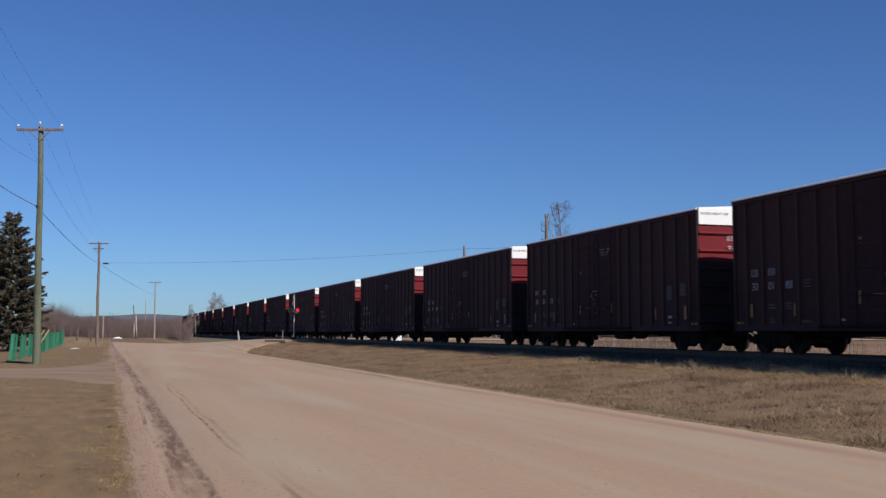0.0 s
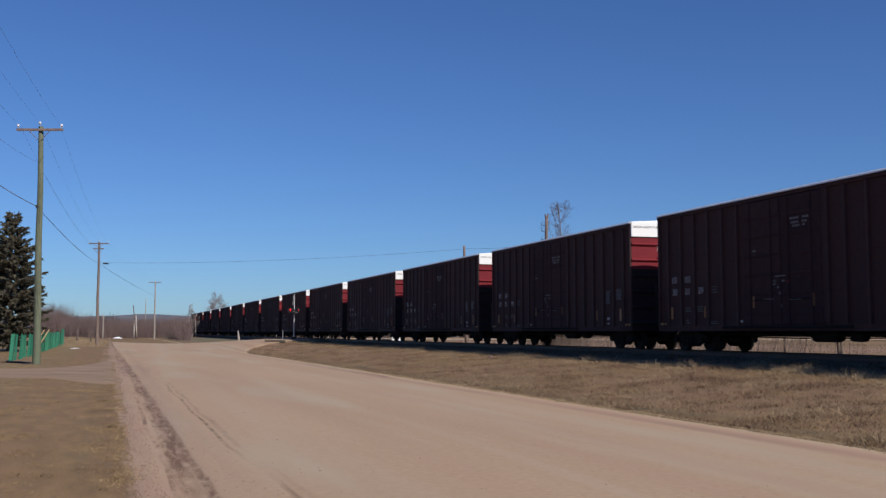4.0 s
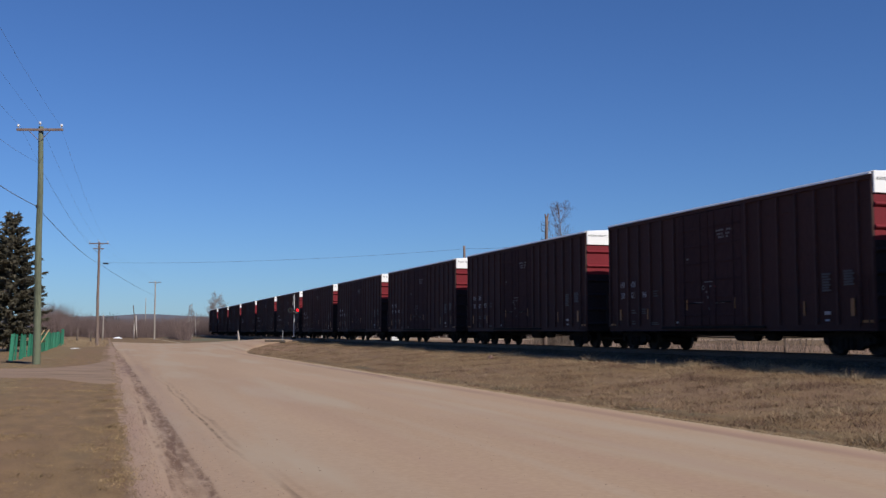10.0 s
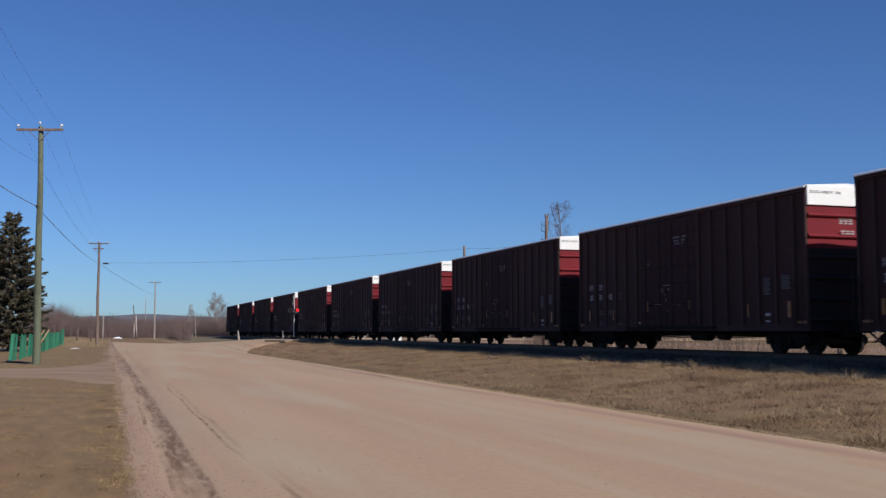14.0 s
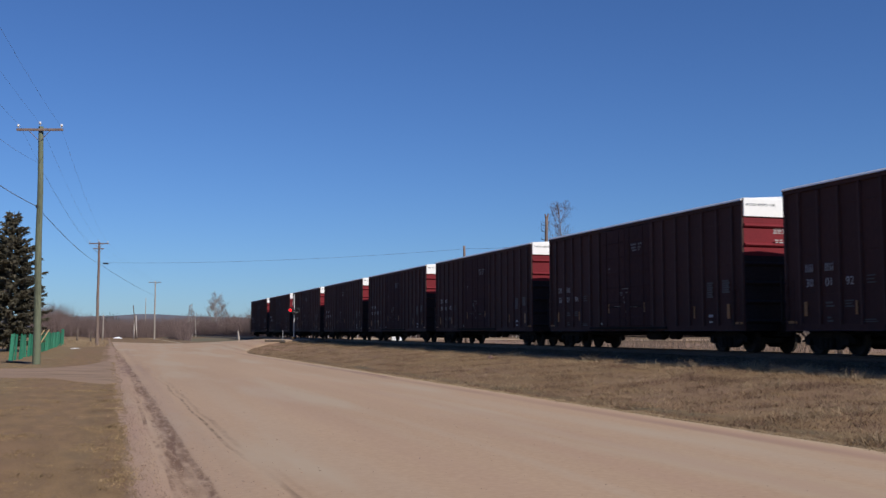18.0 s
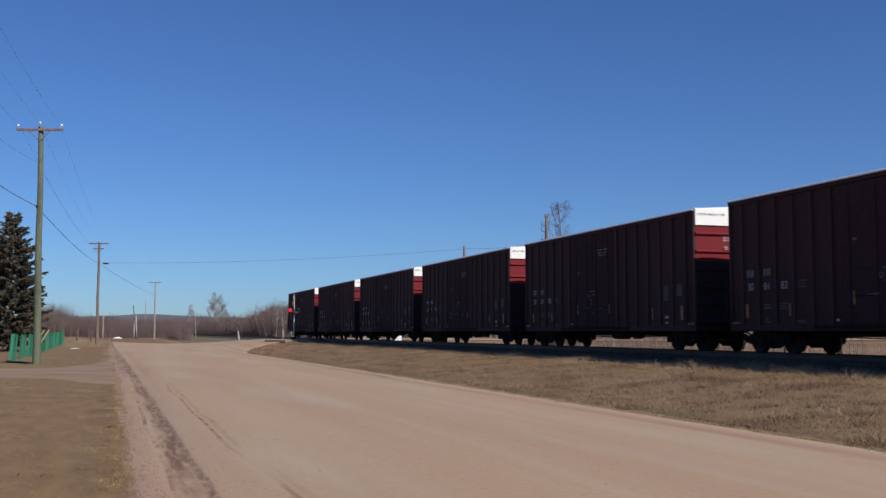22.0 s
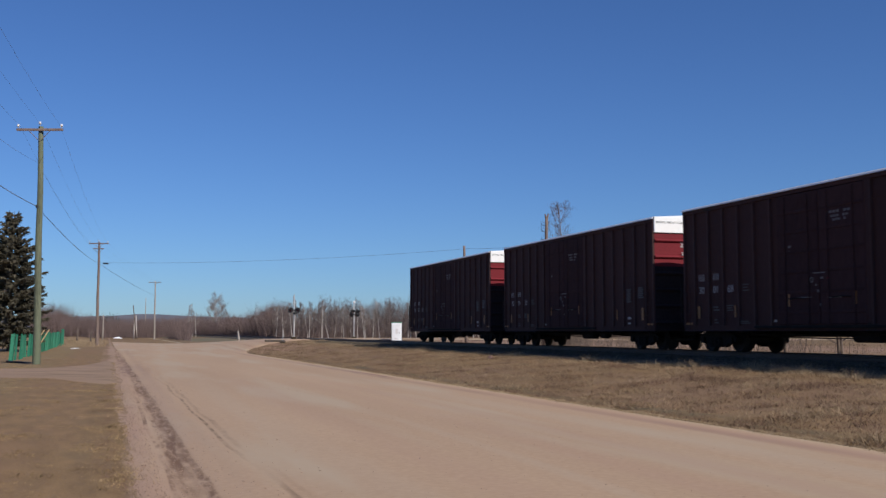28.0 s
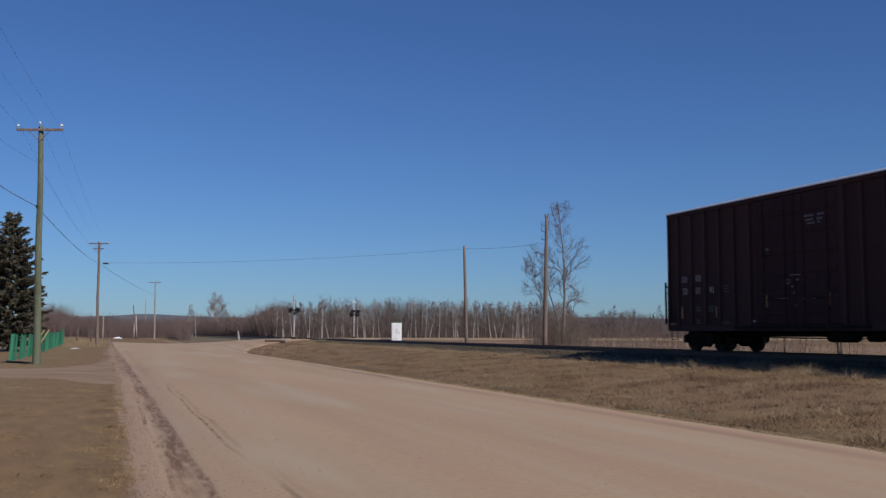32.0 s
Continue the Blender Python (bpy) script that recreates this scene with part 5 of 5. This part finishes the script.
# ---- woods, brush, far hills ----
def crest(c):
    """Height of the woods' top over the eye, as rise per metre of depth."""
    stops = ((60, 40), (105, 46), (130, 28), (200, 22), (340, 24), (400, 26), (445, 28), (470, 40), (505, 52), (540, 36), (570, 58), (610, 56), (640, 48), (690, 56), (760, 50), (850, 50), (900, 44), (960, 50), (1008, 46), (1022, 27), (1050, 27), (1066, 34), (1120, 34), (1140, 27), (1300, 28), (2200, 40))
    for (a, h0), (b, h1) in zip(stops[:-1], stops[1:]):
        if a <= c < b:
            return (h0 + (h1 - h0) * (c - a) / (b - a)) / 1797
    return 24 / 1797


def behind(c, dep):
    """Keeps the depth of what stands behind the railway clear of it."""
    g = col(c) * ACR.x + ACR.y
    if g <= 0.001 or c < 300:
        return dep
    if c < 338 and dep > 243:
        return min(dep, (15.5 - dep % 3.0) / g)
    return max(dep, 28.0 / g + (dep % 7.0) * 2)


woods = Build()
rng = random.Random(14)
for layer, (d0, d1) in enumerate(((186, 200), (200, 215), (215, 232), (232, 255))):
    c = 440.0
    while c < 1500:
        c += rng.uniform(0.8, 2.4) * (1.0 if c < 1220 else 3.0)
        dep = behind(c, rng.uniform(d0, d1))
        h = max(2.0, (crest(c) * dep + 1.0) * (1 + 0.16 * noise.noise(Vector((c * 0.06, layer * 3.1, 0.5)))) * rng.uniform(0.74, 1.14))
        x, z = col(c) * dep, 0.4
        lean = rng.gauss(0, 0.07)
        top = Vector((x + lean * h, dep + rng.uniform(-0.3, 0.3), z + h))
        foot = Vector((x, dep, z - 0.2))
        woods.spike(foot, top, rng.uniform(0.035, 0.07))
        for _ in range(46):
            f = rng.uniform(0.25, 0.99)
            a = foot.lerp(top, f)
            ln = h * 0.17 * (1.1 - f) + 0.5
            woods.spike(a, a + Vector((rng.uniform(-1, 1), rng.uniform(-1, 1), rng.uniform(0.3, 1.5))).normalized() * ln * rng.uniform(0.6, 1.4), 0.013)
whole("woods", woods, TWIG, "bare grey-brown birch and aspen wood", "woods", kind="stuff")

brush = Build()
for c0, c1, d0, d1, hmax, count in ((60, 338, 250, 330, 10.0, 9500), (318, 500, 190, 240, 7.5, 4200), (460, 1300, 186, 230, 2.6, 9000)):
    for _ in range(count):
        c, dep = rng.uniform(c0, c1), rng.uniform(d0, d1)
        if c > 322 and dep > 245 and rng.random() < 0.7:
            continue
        dep = behind(c, dep)
        clump = 0.55 + 0.45 * noise.noise(Vector((c * 0.03, dep * 0.05, 1.0)))
        h = min(hmax, crest(c) * dep + 1.3) * (0.5 + 0.75 * clump) * rng.uniform(0.55, 1.1)
        x = col(c) * dep
        a = Vector((x, dep, 0.1))
        b = a + Vector((rng.uniform(-0.4, 0.4), rng.uniform(-0.4, 0.4), 1)) * h
        brush.spike(a, b, rng.uniform(0.025, 0.05))
        for _ in range(8):
            q = a.lerp(b, rng.uniform(0.25, 0.98))
            brush.spike(q, q + Vector((rng.uniform(-0.7, 0.7), rng.uniform(-0.5, 0.5), rng.uniform(0.3, 1))) * h * 0.28, 0.018)
whole("brush", brush, BRUSH, "dense leafless brown brush before the woods", "brush", kind="stuff")

thicket = Build()
made = 0
while made < 1700:
    g = rng.random()
    if g < 0.6:
        u, p = rng.uniform(24, 58), rng.uniform(29.5, 36)
        if noise.noise(Vector((p * 0.35, u * 0.35, 7.0))) < rng.uniform(-0.05, 0.3):
            continue
        h = rng.uniform(0.6, 2.0)
    elif g < 0.7:
        u, p = rng.uniform(56, 74), rng.uniform(31, 36)
        h = rng.uniform(0.6, 1.5)
    else:
        u, p = 75.5 + rng.gauss(0, 1.4), 35.0 + rng.gauss(0, 1.1)
        h = rng.uniform(0.9, 2.6)
    made += 1
    a = at(p, u, 0.42)
    b = a + Vector((rng.uniform(-0.3, 0.3), rng.uniform(-0.3, 0.3), 1)) * h
    thicket.spike(a, b, rng.uniform(0.007, 0.017))
    for _ in range(7):
        q = a.lerp(b, rng.uniform(0.2, 0.95))
        thicket.spike(q, q + Vector((rng.uniform(-0.9, 0.9), rng.uniform(-0.7, 0.7), rng.uniform(0.2, 1))) * h * 0.28, 0.006)
whole("thicket", thicket, BARK, "low leafless thicket beyond the track", "brush", kind="stuff")
bush = [bare_tree(4.2, 1.6, 80 + i, BARK, 0.07, 0.8, 0.011, fork=0.12) for i in range(2)]
for i, (p, u) in enumerate(((32.0, 33.0), (33.0, 36.0), (31.5, 28.0), (34.0, 41.0), (32.5, 25.0), (33.5, 30.5), (32.2, 39.0), (34.5, 46.0))):
    plant(bush[i % 2], upright(p, u, 0.4) @ pose(0, 0, 0, 0, 0, 70 * i), "bare bush beyond the track", "bushes beyond the track", "bare_bush")

far = Build()
row = [(c + rng.uniform(-3, 3), rng.uniform(332, 345), rng.uniform(5.0, 7.4)) for c in range(118, 214, 5)]
for c, dep, h in row + [(133, 420, 8.4), (139, 430, 7.4), (188, 430, 8.2), (194, 420, 9.4), (198, 425, 8.0), (160, 440, 7.2), (1037, 300, 6.6), (1050, 310, 5.6), (1062, 305, 5.2), (1157, 300, 6.8), (1150, 306, 6.0), (1171, 300, 6.2)]:
    x = col(c) * dep
    for k in range(60):
        f = rng.random() ** 1.4
        w = rng.uniform(0, 6.283)
        rr = (1 - f) * h * 0.17 + 0.1
        a = Vector((x, dep, 0.2 + h * f))
        far.spike(a, a + Vector((math.cos(w) * rr, math.sin(w) * rr, rng.uniform(-0.2, 0.5))), 0.18)
whole("far_conifers", far, CONIFER, "dark far conifers above the brush", "trees", kind="stuff")

ridge = Build()
n = 160
for k in range(n + 1):
    w = -0.9 + 1.8 * k / n
    dep = 3200
    c = 784 + 1797 * math.tan(w)
    h = 44 + 7 * math.exp(-((c - 262) / 70) ** 2) + 4 * math.sin(w * 17) + 1.5 * noise.noise(Vector((w * 40, 0, 0)))
    ridge.v += [(dep * math.sin(w), dep * math.cos(w), -30), (dep * math.sin(w), dep * math.cos(w), h), (1.15 * dep * math.sin(w), 1.15 * dep * math.cos(w), -30)]
    if k:
        o = 3 * k
        ridge.f += [(o - 3, o, o + 1, o - 2), (o - 2, o + 1, o + 2, o - 1)]
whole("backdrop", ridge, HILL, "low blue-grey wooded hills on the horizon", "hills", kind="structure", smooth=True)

for c, dep, h, lean, mat, lab in ((257, 300, 11.5, 0.0, PALEPOLE, "far pale wooden pole"), (182, 205, 5.0, 0.1, PALEPOLE, "pale weathered pole stub"), (237, 225, 5.0, 0.1, BIRCH, "pale dead trunk in the brush"), (242, 226, 5.2, -0.2, BIRCH, "pale dead trunk in the brush"), (242, 224, 7.4, -0.9, BARK, "dark leaning dead trunk"), (137, 160, 2.0, 0.05, BARK, "dark fence post in the dry weeds"), (161, 150, 1.6, 0.1, BARK, "dark fence post in the dry weeds")):
    whole("dead_trunk" if "trunk" in lab else "old_post", Build().tube([(lean * f, 0, h * f - (0.3 if f == 0 else 0)) for f in (0, 0.3, 0.65, 1.0)], [0.16, 0.14, 0.12, 0.08], 8), mat, lab, "post" if "trunk" not in lab else "dead tree", m=pose(col(c) * dep, dep, 0.05), smooth=True)


# ---- grass ----
def blades(count, where, h0, h1, w, seed, clump=0.4, floor=-9.0):
    r = random.Random(seed)
    b = Build()
    v, f = b.v, b.f
    made = 0
    while made < count:
        p, u = where(r)
        tuft = noise.noise(Vector((p * 0.7, u * 0.7, seed))) + 0.6 * noise.noise(Vector((p * 2.3, u * 2.3, seed)))
        if tuft < r.uniform(-0.7, clump):
            continue
        q = at(p, u, max(ground_z(p, u) - 0.02, floor))
        h = r.uniform(h0, h1) * (0.6 + 1.1 * max(tuft, 0))
        lx, ly = r.gauss(0, 1.0) * h, r.gauss(0, 1.0) * h
        a, ww = r.uniform(0, 6.283), w * r.uniform(0.6, 1.4)
        dx, dy = math.cos(a) * ww, math.sin(a) * ww
        k = len(v)
        v += [(q.x - dx, q.y - dy, q.z), (q.x + dx, q.y + dy, q.z), (q.x - dy, q.y + dx, q.z), (q.x + lx, q.y + ly, q.z + h)]
        f += [(k, k + 1, k + 3), (k + 1, k + 2, k + 3), (k + 2, k, k + 3)]
        made += 1
    return b


def verge(r):
    u = 8 + 100 * r.random() ** 1.7
    return r.uniform(10.0, 18.6), u


def toe(r):
    return 17.7 + r.gauss(0, 0.4), 12 + 86 * r.random() ** 1.4


def lawn(r):
    u = 6 + 60 * r.random() ** 1.6
    return 0.05 - abs(r.gauss(0, 1)) * (1.2 + u * 0.12), u


def left_lip(r):
    return 0.1 + 0.15 * r.gauss(0, 1), 6 + 50 * r.random() ** 1.5


def lip(r):
    return 9.98 + 0.09 * r.gauss(0, 1), 8 + 64 * r.random() ** 1.5


whole("verge_grass", blades(170000, verge, 0.03, 0.12, 0.007, 1), BLADE, "dry matted tan grass on the verge", "grass", kind="stuff")
whole("straw_tufts", blades(44000, verge, 0.05, 0.16, 0.008, 11, 1.3), STRAW, "pale straw tufts in the verge grass", "grass", kind="stuff")
whole("tall_grass", blades(16000, toe, 0.1, 0.3, 0.007, 2, 0.3), STRAW, "tall dry grass along the ballast", "grass", kind="stuff")
whole("lawn_grass", blades(90000, lawn, 0.015, 0.05, 0.009, 3, 0.2), LAWNBLADE, "short dry grass beside the road", "grass", kind="stuff")
whole("edge_grass", blades(42000, lip, 0.01, 0.035, 0.008, 4, 0.1, -0.005), STRAW, "ragged grass along the road's edge", "grass", kind="stuff")
whole("left_edge_grass", blades(12000, left_lip, 0.012, 0.045, 0.006, 7, 0.5, -0.008), LAWNBLADE, "ragged short grass along the road's left edge", "grass", kind="stuff")
whole("field_grass", blades(12000, lambda r: (r.uniform(25.3, 60), 20 + 90 * r.random()), 0.08, 0.3, 0.012, 5), BLADE, "dry field grass beyond the track", "grass", kind="stuff")
whole("far_weeds", blades(4500, lambda r: (r.uniform(-10, 0.3) - 0.04 * abs(r.gauss(0, 20)), r.uniform(108, 190)), 0.15, 0.6, 0.014, 6), STRAW, "tall dry weeds past the fence", "weeds", kind="stuff")


def pebbles(count, seed):
    r = random.Random(seed)
    b = Build()
    for _ in range(count):
        u = 6.5 + 26 * r.random() ** 1.8
        p = 0.25 + abs(r.gauss(0, 0.45)) if r.random() < 0.88 else r.uniform(0.2, 9.5)
        s = r.uniform(0.003, 0.009) * (1.6 if r.random() < 0.05 else 1)
        q = at(p, u, 0.06 * math.sin(math.pi * min(max((p - 0.2) / 9.6, 0), 1)) + rut(p, u) + 0.002 - 0.02 * (1 - smooth01(p, 0.1, 0.5)))
        vs = [q + Vector((x * s * r.uniform(0.6, 1.3), y * s * r.uniform(0.6, 1.3), z * s * r.uniform(0.5, 1.0))) for x, y, z in ((1, 0, 0), (-1, 0, 0), (0, 1, 0), (0, -1, 0), (0, 0, 1), (0, 0, -1))]
        b.add(vs, [(0, 2, 4), (2, 1, 4), (1, 3, 4), (3, 0, 4), (2, 0, 5), (1, 2, 5), (3, 1, 5), (0, 3, 5)])
    return b


whole("road_gravel", pebbles(8000, 21), GRAVEL, "loose pinkish gravel on the road's shoulder", "gravel", kind="stuff")
whole("clod", Build().tube([(0, 0, -0.05), (0, 0, 0.06), (0.03, 0, 0.13), (0.03, 0, 0.16)], [0.13, 0.15, 0.1, 0.03], 7), MUD, "small brown clod lying in the verge grass", "clod", m=upright(16.00, 41.79, 0.40))


# ---- ballast stones, ties ----
def stones(count, seed):
    r = random.Random(seed)
    b = Build()
    for _ in range(count):
        u = 16 + 84 * r.random() ** 1.3
        p = r.choice((r.uniform(18.1, 19.9), r.uniform(18.1, 19.9), r.uniform(19.9, 23.6)))
        z = 0.4 + 0.3 * smooth01(p, 18.1, 19.7)
        q, s = at(p, u, z + 0.02), r.uniform(0.03, 0.06)
        vs = [q + Vector((x * s * r.uniform(0.6, 1.3), y * s * r.uniform(0.6, 1.3), zz * s * r.uniform(0.5, 1.0))) for x, y, zz in ((1, 0, 0), (-1, 0, 0), (0, 1, 0), (0, -1, 0), (0, 0, 1), (0, 0, -1))]
        b.add(vs, [(0, 2, 4), (2, 1, 4), (1, 3, 4), (3, 0, 4), (2, 0, 5), (1, 2, 5), (3, 1, 5), (0, 3, 5)])
    return b


whole("ballast_stones", stones(9000, 8), STONE, "loose grey crushed stones on the track bed", "stones", kind="stuff")
tie_mesh = Build().bevel_box((0, 0, 0), (0.22, 2.6, 0.17), 0.012).mesh("tie", TIE)
rng = random.Random(31)
for i in range(300):
    part("tie", tie_mesh, None, track, m=pose(-14.0 - 0.533 * i, rng.uniform(-0.03, 0.03), RAIL - 0.182 - 0.081, 0, 0, rng.uniform(-0.8, 0.8)))
more = Build()
for i in range(290):
    more.box((-14.0 - 0.533 * (300 + i), 0, RAIL - 0.263), (0.22, 2.6, 0.17))
for i in range(240):
    more.box((-13.467 + 0.533 * i, 0, RAIL - 0.263), (0.22, 2.6, 0.17))
rest = part("far_ties", more, TIE, track)
rest["kind"] = "stuff"


# ---- movement ----
# seconds and the place of the train's rear end along the line
TAIL = ((0.0, 296.39), (1.0, 288.9), (2.0, 280.92), (3.0, 273.46), (3.5, 269.62), (4.5, 261.9), (5.5, 254.18), (6.0, 249.98), (7.0, 241.63), (8.0, 233.15), (9.0, 224.82), (10.0, 216.37),
        (11.0, 208.09), (12.0, 200.02), (13.0, 191.62), (14.0, 183.61), (14.5, 179.4), (15.5, 171.4), (16.5, 163.4), (17.0, 159.22), (18.0, 151.26), (19.0, 142.96), (20.0, 134.89), (21.0, 126.7),
        (22.0, 118.62), (23.0, 110.78), (24.0, 102.78), (25.0, 94.51), (25.5, 90.14), (26.5, 81.3), (27.5, 72.41), (28.0, 68.12), (29.0, 59.57), (30.0, 50.71), (31.0, 42.3), (32.0, 33.64))


def rear(t):
    for (t0, a), (t1, b) in zip(TAIL[:-1], TAIL[1:]):
        if t <= t1 + 1e-6:
            return a + (b - a) * (t - t0) / (t1 - t0)
    return TAIL[-1][1]


def motions():
    for k, car in enumerate(cars):
        walk(car, [(t, on_line(TRACK, u - HALF + BACK - PITCH * k, RAIL)) for t, u in TAIL])
    # wheels roll with the way covered; rows less than a quarter turn apart
    turns = []
    for i in range(481):
        t = i / 15
        turns.append((t, (rear(0) - rear(t)) / 0.418))
    for car in cars:
        for truck in [o for o in car.children if o.name.startswith("truck")]:
            back = truck.matrix_basis.to_3x3()[0][0] < 0
            for ws in [o for o in truck.children if o.name.startswith("wheelset")]:
                x, z = ws.location.x, ws.location.z
                walk(ws, [(t, pose(x, 0, z) @ Matrix.Rotation(-a if back else a, 4, "Y")) for t, a in turns])

    # the lit lenses of the near signal swing forward in turn, until the last car has cleared the crossing
    for k, lamp in enumerate(lit_lenses):
        rows, t = [(0.0, pose(0, 0, 0, 0, 0, 0 if k == 1 else 180))], -0.25 + (0.705 if k == 1 else 0.0)
        state = k == 1
        while t < 27.2:
            if t > 0.1 and (t < 25.9 or state):
                a0, a1 = (0, 180) if state else (180, 0)
                rows += [(t + 0.0333 * j, pose(0, 0, 0, 0, 0, a0 + (a1 - a0) * j / 3)) for j in range(4)]
                state = not state
            t += 0.705
        rows.append((32.0, rows[-1][1]))
        walk(lamp, rows)


motions()
